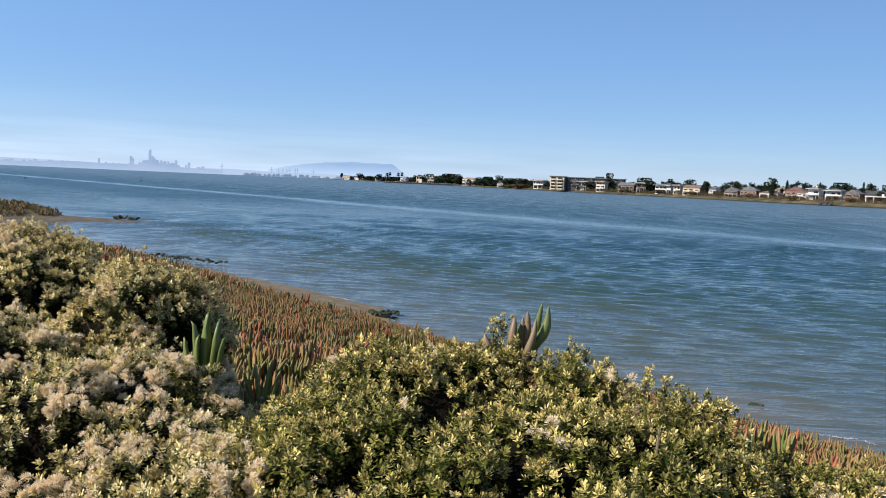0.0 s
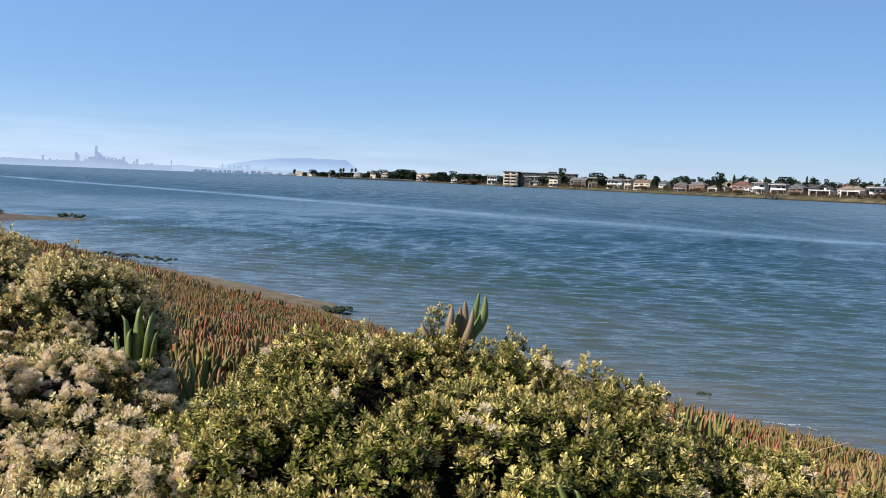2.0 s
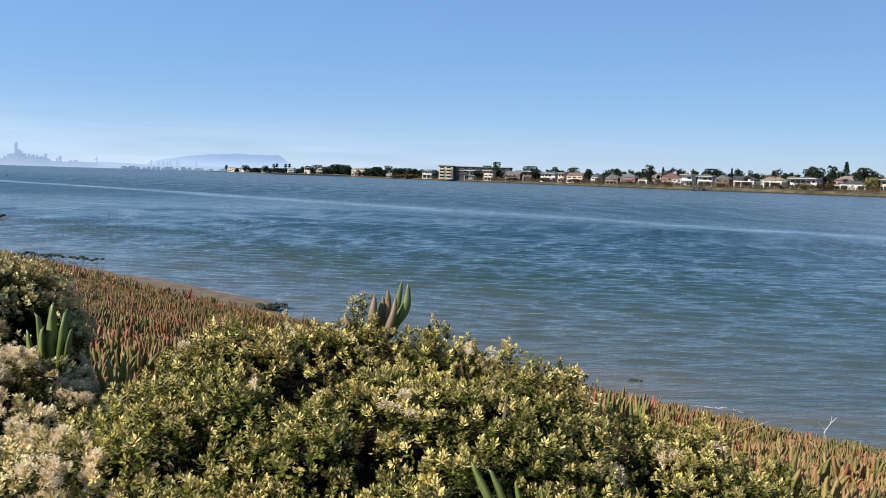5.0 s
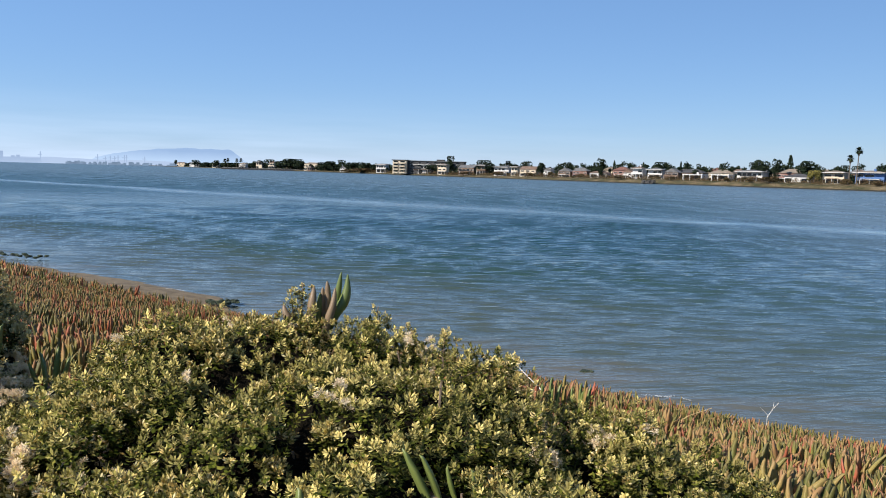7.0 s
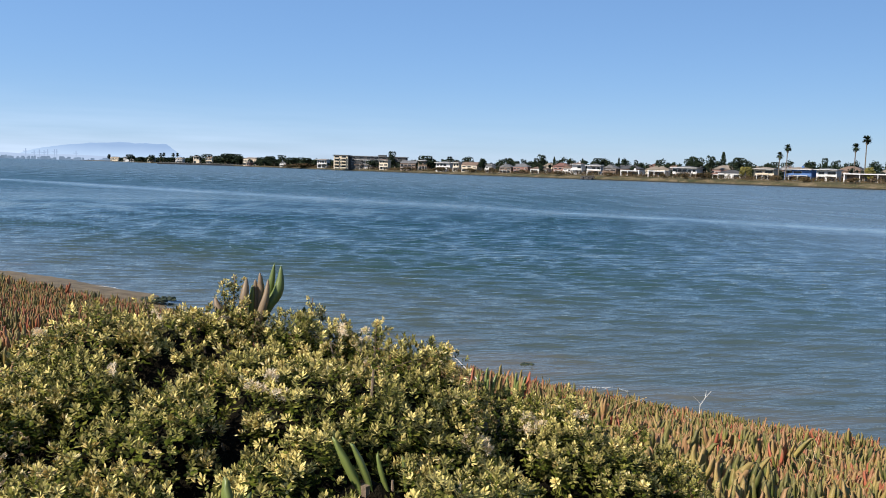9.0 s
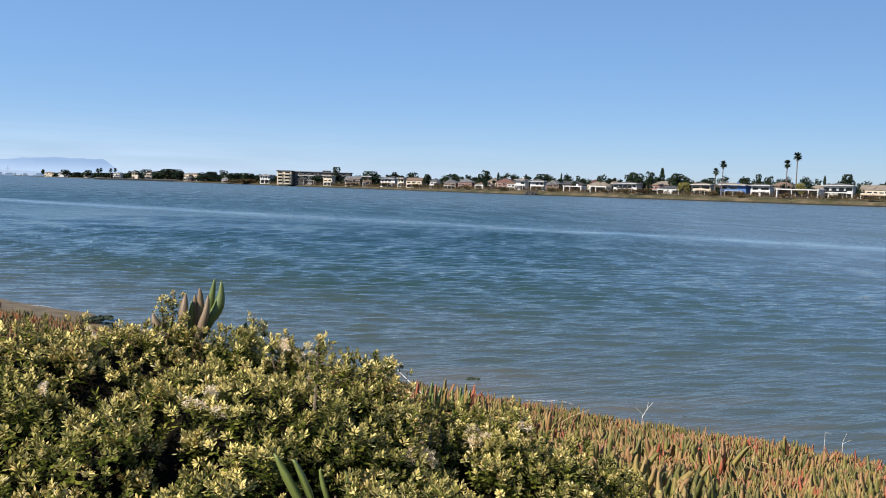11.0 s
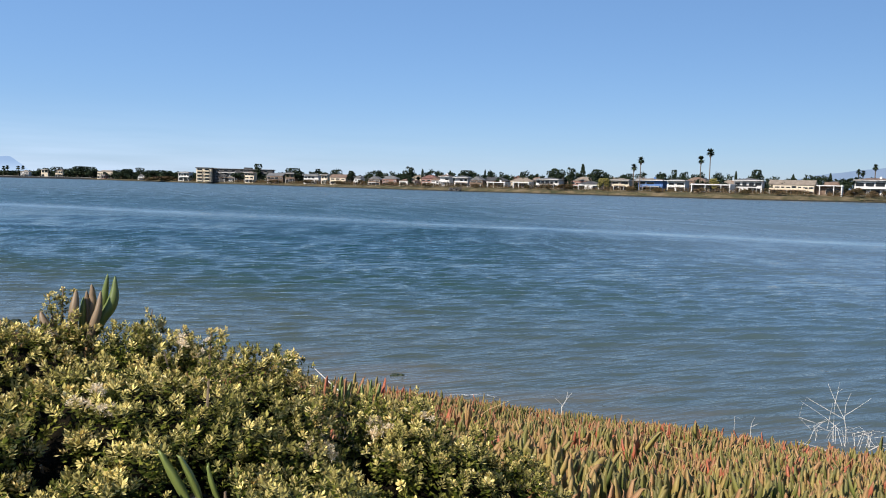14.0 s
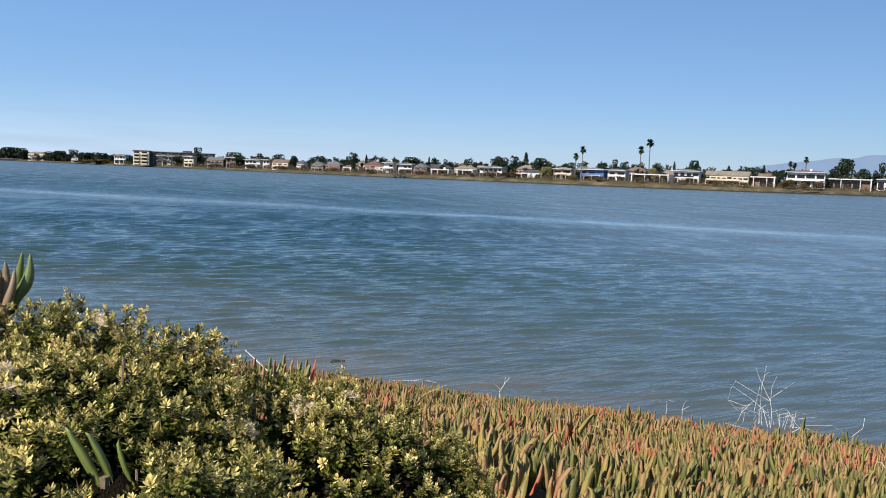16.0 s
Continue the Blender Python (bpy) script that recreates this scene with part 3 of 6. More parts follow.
def house(x, y, turn, w, top, kind, wall, roof, storeys, chimney=False):
    """A shore house; its front, at the local -y side, looks at the water."""
    ground = land_height(y)
    height = 0.9 * max(top - ground, 3.0 * storeys if kind in ("flat", "pavilion") else 4.2)
    pitch = 0.0 if kind in ("flat", "pavilion") else min(0.34 * height, 2.6)
    pitch = 0.8 if kind == "pavilion" else pitch
    eaves, depth = height - pitch, max(7.0, min(11.0, 0.62 * w))
    # the row looks up the bay, so each front turns a little away and its far side shows
    bearing = math.atan2(x, y)
    x, y, turn = x - math.cos(bearing) * depth * 0.10, y + math.sin(bearing) * depth * 0.10, turn - 12
    w = max(0.72 * w, (w - 0.21 * depth) / 0.98)
    roof = "grey" if roof == "white" and kind not in ("flat", "pavilion") else roof
    home = thing("house", (x, y, ground), "%s house, %s, %s" % (WORDS[wall], "two storeys" if storeys == 2 else "three storeys" if storeys == 3 else "one storey", ROOFS[kind] if kind == "flat" else ROOF_WORDS[roof] + " " + ROOFS[kind]), "house", "houses on the far shore", turn)
    half, back = w / 2, depth
    part("wall", slab(-half, half, 0, back, -0.6, eaves), MAT["brown" if kind == "pavilion" else wall], home)
    over = 0.5
    rng = random.Random(int(x * 7 + y))
    if kind == "flat":
        part("fascia", slab(-half - 0.7, half + 0.7, -2.6, back + over, eaves - 0.30, eaves), MAT["white"], home)
        low_hip(home, half + 0.4, -2.3, back + 0.3, eaves + 0.003, rng.uniform(0.7, 1.3), MAT[rng.choice(("grey", "dark", "tan", "brown", "grey"))])
    elif kind == "pavilion":
        part("roof", slab(-half - 0.8, half + 0.8, -3.2, back + over, eaves, eaves + 0.5), MAT[roof], home)
        for side in (-half - 0.5, half - 0.1):
            part("end_fin", slab(side, side + 0.6, -3.0, back, -0.6, eaves + 0.8), MAT["white"], home)
        for k in range(1, 2 + int(w > 15)):
            px = -half + w * (k * 0.42 - 0.06)
            part("post", slab(px - 0.2, px + 0.2, -3.0, -2.6, -0.6, eaves), MAT["white"], home)
    elif kind == "gable":
        part("roof", prism([(-over, eaves - 0.1), (back / 2, eaves + pitch), (back + over, eaves - 0.1)], -half - over, half + over), MAT[roof], home)
    elif kind == "front":
        bm = prism([(-half - over, eaves - 0.1), (0, eaves + pitch), (half + over, eaves - 0.1)], -over, back + over)
        bmesh.ops.rotate(bm, verts=bm.verts[:], cent=(0, 0, 0), matrix=Matrix.Rotation(radians(90), 3, "Z"))
        part("roof", bm, MAT[roof], home)
        part("gable_wall", prism_front(half - 0.3, eaves, pitch * 0.86), MAT[wall], home)
    else:
        bm = bmesh.new()
        low = [bm.verts.new(c) for c in ((-half - over, -over, eaves), (half + over, -over, eaves), (half + over, back + over, eaves), (-half - over, back + over, eaves))]
        r = max(0.6, half - back / 2)
        ridge = [bm.verts.new((-r, back / 2, eaves + pitch)), bm.verts.new((r, back / 2, eaves + pitch))]
        bm.faces.new(low[::-1])
        bm.faces.new((low[0], low[1], ridge[1], ridge[0]))
        bm.faces.new((low[2], low[3], ridge[0], ridge[1]))
        bm.faces.new((low[1], low[2], ridge[1]))
        bm.faces.new((low[3], low[0], ridge[0]))
        part("roof", bm, MAT[roof], home)
    floor_high = (eaves - 0.35) / storeys
    for s in range(storeys):
        count = max(2, int(w / rng.uniform(2.4, 4.4))) if s else max(2, int(w / rng.uniform(3.6, 6.0)))
        for k in range(count):
            if rng.random() < 0.08:
                continue
            wide = (w / count) * (rng.uniform(0.6, 0.95) if s else rng.uniform(0.75, 0.97))
            tall = floor_high * (rng.uniform(0.40, 0.64) if s else rng.uniform(0.68, 0.84))
            window_on(home, -half + w * (k + 0.5) / count, s * floor_high + floor_high * (0.24 if s else 0.06), wide, tall, 0)
    if storeys > 1 and rng.random() < 0.92:
        z = floor_high
        left, right = -half * rng.uniform(0.5, 1.0), half * rng.uniform(0.5, 1.0)
        part("balcony", slab(left, right, -2.8, -0.003, z - 0.25, z), MAT["brown" if rng.random() < 0.5 else "white"], home)
        part("balcony_rail", slab(left, right, -2.82, -2.73, z + 0.15, z + 0.95), MAT["glass" if rng.random() < 0.3 else wall], home)
        for k in range(3):
            px = left + k * (right - left - 0.2) / 2
            part("balcony_post", slab(px, px + 0.2, -2.8, -2.6, -0.5, z - 0.25), MAT["white"], home)
    if w > 11 and kind not in ("pavilion", "front") and rng.random() < 0.3:
        at = rng.uniform(-0.5, 0.5) * half
        part("garage_wing", slab(at - w * 0.16, at + w * 0.16, -3.2, -0.004, -0.6, floor_high * 0.9), MAT[wall], home)
        part("wing_roof", slab(at - w * 0.19, at + w * 0.19, -3.6, -0.003, floor_high * 0.9, floor_high * 0.9 + 0.3), MAT[roof], home)
    if chimney or rng.random() < 0.3:
        part("chimney", slab(half * 0.2, half * 0.2 + 1.1, 1.5, 2.6, eaves - 0.5, eaves + 1.9), MAT[wall], home)
    return home


def low_hip(home, half, front, back, z, rise, material):
    """A low hipped roof over a fascia board."""
    bm = bmesh.new()
    mid = (front + back) / 2
    low = [bm.verts.new(c) for c in ((-half, front, z), (half, front, z), (half, back, z), (-half, back, z))]
    r = max(0.6, half - (back - front) / 2)
    ridge = [bm.verts.new((-r, mid, z + rise)), bm.verts.new((r, mid, z + rise))]
    bm.faces.new(low[::-1])
    bm.faces.new((low[0], low[1], ridge[1], ridge[0]))
    bm.faces.new((low[2], low[3], ridge[0], ridge[1]))
    bm.faces.new((low[1], low[2], ridge[1]))
    bm.faces.new((low[3], low[0], ridge[0]))
    part("roof", bm, material, home)


def prism_front(half, eaves, pitch):
    bm = bmesh.new()
    a = [bm.verts.new(c) for c in ((-half, -0.06, eaves - 0.05), (half, -0.06, eaves - 0.05), (0, -0.06, eaves + pitch))]
    b = [bm.verts.new((v.co.x, 0.5, v.co.z)) for v in a]
    bm.faces.new(a)
    bm.faces.new(b[::-1])
    for k in range(3):
        bm.faces.new((a[k], b[k], b[(k + 1) % 3], a[(k + 1) % 3]))
    bmesh.ops.recalc_face_normals(bm, faces=bm.faces[:])
    return bm


def clumps(name, rng, count, shape, size, material):
    """Foliage: many small bent leaf clumps strewn through a crown; shape(rng) gives a place."""
    leaf = np.array([(-0.5, 0, 0), (0.1, -0.45, 0.12), (0.6, 0.05, -0.1), (0.0, 0.5, 0.15), (0.05, 0.0, 0.5)])
    tris = np.array([(0, 1, 4), (1, 2, 4), (2, 3, 4), (3, 0, 4)])
    places = np.array([shape(rng) for _ in range(count)])
    turns = frames_along(np.array([(rng.gauss(0, 1), rng.gauss(0, 1), rng.gauss(0.5, 1)) for _ in range(count)]), np.array([rng.uniform(0, 6.28) for _ in range(count)]))
    scale = np.array([size * rng.uniform(0.6, 1.4) for _ in range(count)])[:, None, None]
    return arrays(name, *repeated(leaf, tris, turns * scale, places), material)


def lumpy_crown(rng, lobes, tall, base):
    centres = [(rng.uniform(-0.32, 0.32), rng.uniform(-0.32, 0.32), base + (1 - base) * rng.uniform(0.25, 0.85), rng.uniform(0.16, 0.30)) for _ in range(lobes)]

    def where(r):
        cx, cy, cz, size = r.choice(centres)
        d = Vector((r.gauss(0, 1), r.gauss(0, 1), r.gauss(0, 1))).normalized() * size * r.uniform(0.55, 1.0) ** 0.5
        return (cx + d.x, cy + d.y, min(1.0, max(base * 0.8, cz + d.z * 0.8 * tall)))

    return where


def crown_tree(seed, name, label, category, group, leaf, base=0.25, spire=False, count=900):
    """A unit tree, one metre tall and wide, to be scaled by copies."""
    rng = random.Random(seed)
    tree_ob = thing(name, (0, 0, -50), label, category, group)
    bm = tube([(0, 0, -0.03), (0.02, 0.01, base), (0.0, 0.02, 0.6)], [0.035, 0.026, 0.012], 6)
    for k in range(4):
        a = rng.uniform(0, 6.28)
        tube_into(bm, [(0.01, 0.01, base * rng.uniform(0.7, 1.3)), (0.2 * math.cos(a), 0.2 * math.sin(a), base + 0.3)], [0.016, 0.006], 5)
    part("trunk", bm, MAT["bark"], tree_ob)
    if spire:
        def where(r):
            h = r.uniform(0, 1) ** 0.8
            a = r.uniform(0, 6.28)
            ragged = 0.7 + 0.55 * noise.noise((2.2 * math.cos(a), 2.2 * math.sin(a) + seed, 7.0 * h))
            d = 0.6 * (1 - h) ** 0.55 * ragged * r.uniform(0.5, 1.0) + 0.05
            return (d * math.cos(a), d * math.sin(a), base * 0.6 + (1 - base * 0.6) * h)
    else:
        where = lumpy_crown(rng, rng.randint(6, 9), 1.0, base)
    part("crown", clumps("crown", rng, count, where, 0.075, MAT[leaf]), None, tree_ob)
    return tree_ob


TREES = [crown_tree(11 + k, "tree", "dark evergreen tree with a ragged crown behind the far shore", "tree", "trees of the far shore", "tree_leaf", 0.2) for k in range(4)]
SPIRES = [crown_tree(31 + k, "tree", "slim dark conifer rising behind the far shore houses", "tree", "trees of the far shore", "tree_leaf", 0.15, True) for k in range(2)]
SHRUBS = [crown_tree(51 + k, "shrub", "dull green shrub on the far shore bank", "shrub", "shrubs of the far shore", "shrub_leaf", 0.05) for k in range(3)]
YELLOWS = [crown_tree(71, "tree", "yellow autumn tree before the far shore houses", "tree", "trees of the far shore", "yellow_leaf", 0.2)]
used = set()


def grow(stock, x, y, top, wide, sunk=0.0):
    rng = random.Random(int(x * 13 + y * 3))
    source = rng.choice(stock)
    ground = land_height(y) - sunk
    tall = top - ground
    m = pose(x, y, ground, 0, 0, rng.uniform(0, 360))
    if source.name in used:
        ob = copy_thing(source, m)
    else:
        used.add(source.name)
        ob = source
        ob.matrix_world = m
    ob.scale = (wide * 1.15, wide * 1.15, tall)
    return ob


def tree(x, y, top, wide):
    return grow(SPIRES if (top - land_height(y)) > 3.2 * wide else TREES, x, y, top, wide)


def yellow_tree(x, y, top, wide):
    return grow(YELLOWS, x, y, top, wide)


def shrub(x, y, top, wide):
    return grow(SHRUBS, x, y, max(top, 3.4), wide, 0.8)


def palm(x, y, top, wide):
    """A tall fan palm: thin trunk, skirt of dead leaves, round head of fans."""
    rng = random.Random(int(x * 5 + y))
    ground = land_height(y)
    tall = top - ground
    head = max(1.5, wide * 0.54)
    ob = thing("palm_tree", (x, y, ground), "tall fan palm with a thin trunk behind the far shore", "palm tree", "palms of the far shore", rng.uniform(0, 360))
    lean = rng.uniform(-0.03, 0.03) * tall
    crown_z = tall - head
    part("trunk", tube([(0, 0, -0.3), (lean * 0.3, 0, tall * 0.4), (lean, 0, crown_z)], [0.38, 0.27, 0.24], 8), MAT["bark"], ob)
    bm = bmesh.new()
    for k in range(54):
        a, up = rng.uniform(0, 6.28), rng.uniform(-0.9, 1.3)
        d = Vector((math.cos(a) * math.cos(up), math.sin(a) * math.cos(up), math.sin(up)))
        side = d.cross(Vector((0, 0, 1))).normalized()
        o = Vector((lean, 0, crown_z))
        stem, tip = o + d * head * 0.45, o + d * head * rng.uniform(0.9, 1.05) + Vector((0, 0, -0.12 * head))
        fan = head * 0.26
        vs = [bm.verts.new(p) for p in (o + side * 0.03, stem + side * fan, tip + side * fan * 0.55, tip + d * 0.1, tip - side * fan * 0.55, stem - side * fan, o - side * 0.03)]
        bm.faces.new(vs)
    part("crown", bm, MAT["tree_leaf"], ob)
    bm = bmesh.new()
    for k in range(30):
        a = rng.uniform(0, 6.28)
        z = crown_z - rng.uniform(0.0, 0.5) * head
        o = Vector((lean + 0.25 * math.cos(a), 0.25 * math.sin(a), z))
        out = Vector((math.cos(a), math.sin(a), 0))
        side = Vector((-math.sin(a), math.cos(a), 0)) * 0.22
        vs = [bm.verts.new(p) for p in (o + side, o - side, o + out * 0.35 - side + Vector((0, 0, -head * 0.7)), o + out * 0.35 + side + Vector((0, 0, -head * 0.7)))]
        bm.faces.new(vs)
    part("leaf_skirt", bm, MAT["bark"], ob)
    return ob


house(107.4, 955.2, -22, 14.5, 12.7, "flat", "white", "grey", 2)
house(135.0, 849.6, -24, 31.0, 12.9, "flat", "white", "white", 2)
house(150.9, 794.4, -25, 10.9, 12.8, "flat", "cream", "grey", 3)
house(165.3, 744.8, -27, 18.2, 12.7, "gable", "brown", "grey", 2)
house(176.4, 732.2, -28, 10.3, 12.7, "flat", "brown", "dark", 2)
house(183.0, 681.6, -29, 15.5, 10.9, "flat", "white", "grey", 2)
house(189.0, 662.2, -30, 7.1, 11.2, "flat", "cream", "brown", 2)
house(194.0, 638.7, -31, 16.2, 11.8, "gable", "cream", "brown", 2)
house(202.0, 611.7, -32, 7.2, 10.8, "front", "white", "grey", 2)
house(206.6, 585.0, -33, 11.3, 10.2, "front", "brown", "grey", 2)
house(215.0, 573.8, -33, 13.3, 11.0, "hip", "brick", "grey", 2)
house(219.5, 548.3, -34, 14.5, 8.8, "hip", "white", "brown", 1)
house(233.3, 540.4, -35, 13.3, 12.2, "hip", "brick", "redbrown", 2)
house(228.4, 517.1, -36, 7.2, 10.1, "front", "white", "brown", 2)
house(231.4, 508.0, -36, 8.3, 11.0, "flat", "white", "white", 2, chimney=True)
house(239.7, 498.6, -34, 11.0, 10.2, "flat", "white", "white", 2)
house(244.3, 484.3, -35, 10.0, 11.2, "front", "brown", "grey", 2)
house(259.4, 485.5, -36, 17.5, 11.1, "hip", "brown", "dark", 2)
house(251.7, 468.3, -36, 12.8, 7.5, "pavilion", "white", "white", 1)
house(269.2, 466.0, -38, 17.9, 11.2, "hip", "cream", "tan", 2)
house(261.3, 452.0, -38, 11.1, 7.7, "pavilion", "white", "white", 1)
house(272.2, 438.5, -40, 17.1, 10.0, "flat", "white", "white", 2)
house(292.6, 429.5, -42, 16.5, 12.3, "hip", "brick", "tan", 2)
house(284.5, 410.8, -42, 15.1, 9.0, "hip", "white", "dark", 1)
house(295.2, 393.9, -44, 12.8, 10.2, "flat", "cream", "grey", 2)
house(304.0, 376.2, -45, 16.2, 10.4, "flat", "blue", "white", 2)
house(309.4, 360.9, -47, 11.8, 10.4, "flat", "white", "white", 2)
house(327.6, 365.7, -48, 14.5, 13.0, "hip", "brown", "brown", 2)
house(317.3, 340.1, -49, 22.3, 8.7, "pavilion", "white", "white", 1)
house(333.7, 330.6, -42, 16.2, 11.3, "flat", "white", "white", 2)
house(352.4, 318.0, -44, 24.7, 12.1, "gable", "cream", "tan", 2)
house(365.7, 307.7, -41, 18.3, 9.6, "pavilion", "white", "white", 1)
house(392.2, 324.2, -42, 11.0, 11.8, "gable", "brick", "brown", 1)
house(399.5, 303.5, -43, 22.0, 13.3, "flat", "white", "white", 2, chimney=True)
house(424.0, 294.3, -45, 25.4, 10.4, "pavilion", "white", "white", 1)
house(450.5, 309.3, -45, 10.3, 14.0, "front", "white", "grey", 2)
house(456.9, 290.8, -47, 14.1, 10.9, "flat", "white", "grey", 1)
house(33.8, 1266.9, -18, 28.0, 15.7, "hip", "cream", "tan", 2)
house(29.5, 1250.6, -18, 7.9, 7.5, "flat", "brick", "grey", 1)
house(70.7, 1096.2, -20, 9.2, 10.4, "front", "white", "grey", 2)
house(-360.6, 2821.6, -10, 32.0, 17.8, "hip", "cream", "brown", 2)
house(-277.5, 2463.2, -11, 33.1, 15.9, "flat", "white", "tan", 2)
house(-174.9, 1980.6, -13, 16.8, 14.1, "flat", "cream", "tan", 2)
house(-94.7, 1672.3, -13, 16.6, 14.8, "hip", "white", "tan", 2)
house(-57.2, 1550.9, -14, 13.2, 16.4, "flat", "cream", "tan", 2)
house(-33.2, 1476.8, -15, 13.6, 17.7, "hip", "cream", "brown", 2)
tree(0.5, 1380.2, 19.3, 39.1)
tree(12.2, 1334.8, 16.1, 22.7)
tree(50.2, 1188.3, 15.0, 23.6)
tree(61.5, 1144.9, 15.2, 21.1)
tree(73.2, 1100.3, 16.8, 17.2)
tree(84.6, 1056.7, 14.2, 22.5)
tree(96.3, 1012.7, 13.1, 18.7)
tree(165.2, 837.4, 21.0, 12.1)
tree(145.1, 820.9, 11.5, 13.0)
tree(181.7, 732.8, 16.0, 15.0)
tree(174.8, 736.3, 13.1, 8.6)
tree(202.8, 675.0, 15.1, 9.0)
tree(203.0, 633.5, 13.6, 6.6)
tree(198.4, 690.7, 12.5, 5.1)
tree(216.9, 625.0, 13.3, 4.2)
tree(220.1, 613.7, 14.3, 4.2)
tree(222.7, 567.2, 13.9, 6.0)
tree(225.2, 559.8, 16.9, 5.6)
tree(241.5, 573.8, 16.0, 3.1)
tree(220.0, 546.8, 10.0, 5.0)
tree(249.5, 518.0, 14.5, 10.6)
tree(252.1, 545.7, 14.7, 3.4)
tree(268.3, 520.1, 15.7, 2.5)
tree(271.7, 515.0, 14.2, 4.9)
tree(276.2, 507.9, 14.0, 4.9)
tree(284.8, 494.3, 14.4, 3.6)
tree(281.6, 442.9, 16.2, 8.9)
tree(279.4, 447.0, 14.6, 6.0)
tree(287.2, 436.1, 16.8, 5.2)
tree(302.3, 445.3, 19.7, 5.0)
tree(299.6, 424.0, 15.8, 10.3)
tree(317.9, 416.8, 13.7, 5.9)
tree(322.0, 409.2, 13.5, 5.9)
tree(328.7, 396.2, 13.9, 5.8)
tree(338.6, 397.1, 16.4, 5.2)
tree(341.2, 392.1, 15.5, 4.4)
tree(365.2, 373.4, 16.5, 2.6)
tree(361.8, 351.8, 16.8, 7.9)
tree(392.2, 354.4, 15.2, 3.4)
tree(392.5, 317.2, 12.9, 7.1)
tree(413.4, 345.8, 16.4, 3.1)
tree(390.9, 335.2, 14.0, 5.8)
tree(451.0, 317.2, 21.5, 12.5)
tree(437.1, 313.0, 15.2, 8.4)
tree(457.1, 307.6, 16.0, 7.0)
tree(475.6, 310.3, 20.1, 6.4)
tree(-263.1, 2403.0, 21.0, 24.0)
tree(-171.6, 1974.3, 18.4, 18.2)
tree(-68.1, 1599.7, 16.4, 13.6)
tree(-54.1, 1554.9, 17.6, 13.2)
tree(-31.8, 1483.4, 18.9, 21.0)
tree(-5.3, 1399.0, 20.0, 23.8)
tree(-20.8, 1448.4, 15.9, 16.4)
tree(15.4, 1322.3, 16.3, 15.0)
tree(-118.4, 1761.6, 13.3, 17.5)
tree(-396.4, 2955.1, 23.9, 12.7)
tree(-215.7, 2180.6, 14.2, 21.7)
tree(-134.7, 1814.2, 13.1, 20.6)
yellow_tree(286.4, 399.4, 10.5, 5.6)
yellow_tree(317.2, 340.4, 11.2, 5.3)
shrub(86.7, 1007.8, 6.9, 35.8)
shrub(75.1, 1053.9, 4.3, 19.4)
shrub(373.5, 296.4, 8.2, 6.1)
shrub(392.1, 291.8, 7.6, 6.9)
shrub(383.9, 293.7, 6.7, 4.8)
shrub(319.1, 319.2, 5.5, 4.5)
shrub(333.9, 309.3, 5.5, 4.5)
shrub(268.4, 413.7, 7.0, 9.1)
shrub(219.5, 514.5, 5.1, 7.9)
shrub(176.8, 674.6, 6.4, 9.9)
shrub(159.9, 737.6, 5.4, 9.6)
shrub(287.8, 374.6, 6.2, 4.7)
shrub(294.7, 360.1, 5.7, 5.3)
shrub(304.7, 338.6, 5.8, 5.2)
shrub(206.8, 552.5, 5.8, 5.8)
shrub(197.4, 588.2, 6.8, 5.3)
shrub(189.5, 620.3, 5.9, 5.5)
shrub(236.2, 473.2, 5.0, 3.7)
shrub(256.4, 437.8, 5.5, 5.0)
shrub(262.9, 424.6, 5.6, 4.2)
palm(189.1, 689.7, 16.0, 4.0)
palm(191.1, 689.9, 16.1, 4.1)
palm(295.0, 382.3, 19.3, 4.1)
palm(298.1, 380.3, 23.7, 4.4)
palm(320.4, 355.0, 24.2, 4.4)
palm(318.3, 345.1, 28.1, 4.7)
palm(408.6, 322.7, 19.1, 3.3)
palm(414.3, 324.4, 18.6, 3.4)
palm(418.4, 319.7, 22.2, 3.7)
palm(-142.6, 1833.7, 23.2, 9.1)
palm(-134.1, 1806.2, 24.4, 9.0)
palm(-110.0, 1728.4, 23.1, 8.6)
palm(-99.5, 1694.4, 23.1, 8.4)


def apartment_block():
    """Long block of flats: a dark main wing and a cream end with balconies."""
    ob = thing("apartment_building", (140, 842, 1.9), "long four-storey apartment building with cream balconied end", "building", turn=-20)
    tall = 13.4
    part("wall", slab(-19, 42, 4, 20, -0.6, tall), MAT["dark"], ob)
    part("roof", slab(-19.5, 43, 3, 21, tall, tall + 0.6), MAT["grey"], ob)
    part("roof_hut", slab(12, 20, 8, 16, tall + 0.6, tall + 2.2), MAT["dark"], ob)
    part("end_wing", slab(-34, -19.004, -2, 18, -0.6, tall + 0.4), MAT["cream"], ob)
    part("end_roof", slab(-35, -18, -3, 19, tall + 0.4, tall + 1.0), MAT["dark"], ob)
    for s in range(4):
        z = 0.4 + s * 3.3
        for k in range(2):
            x = -33.4 + k * 7.4
            part("balcony", slab(x, x + 5.6, -4.2, -2.003, z, z + 1.1), MAT["cream"], ob)
            window_on(ob, x + 2.8, z + 1.2, 5.0, 1.7, -2)
        for k in range(7):
            window_on(ob, -14 + k * 8.2, z + 0.8, 4.2, 1.7, 4)
    return ob


apartment_block()


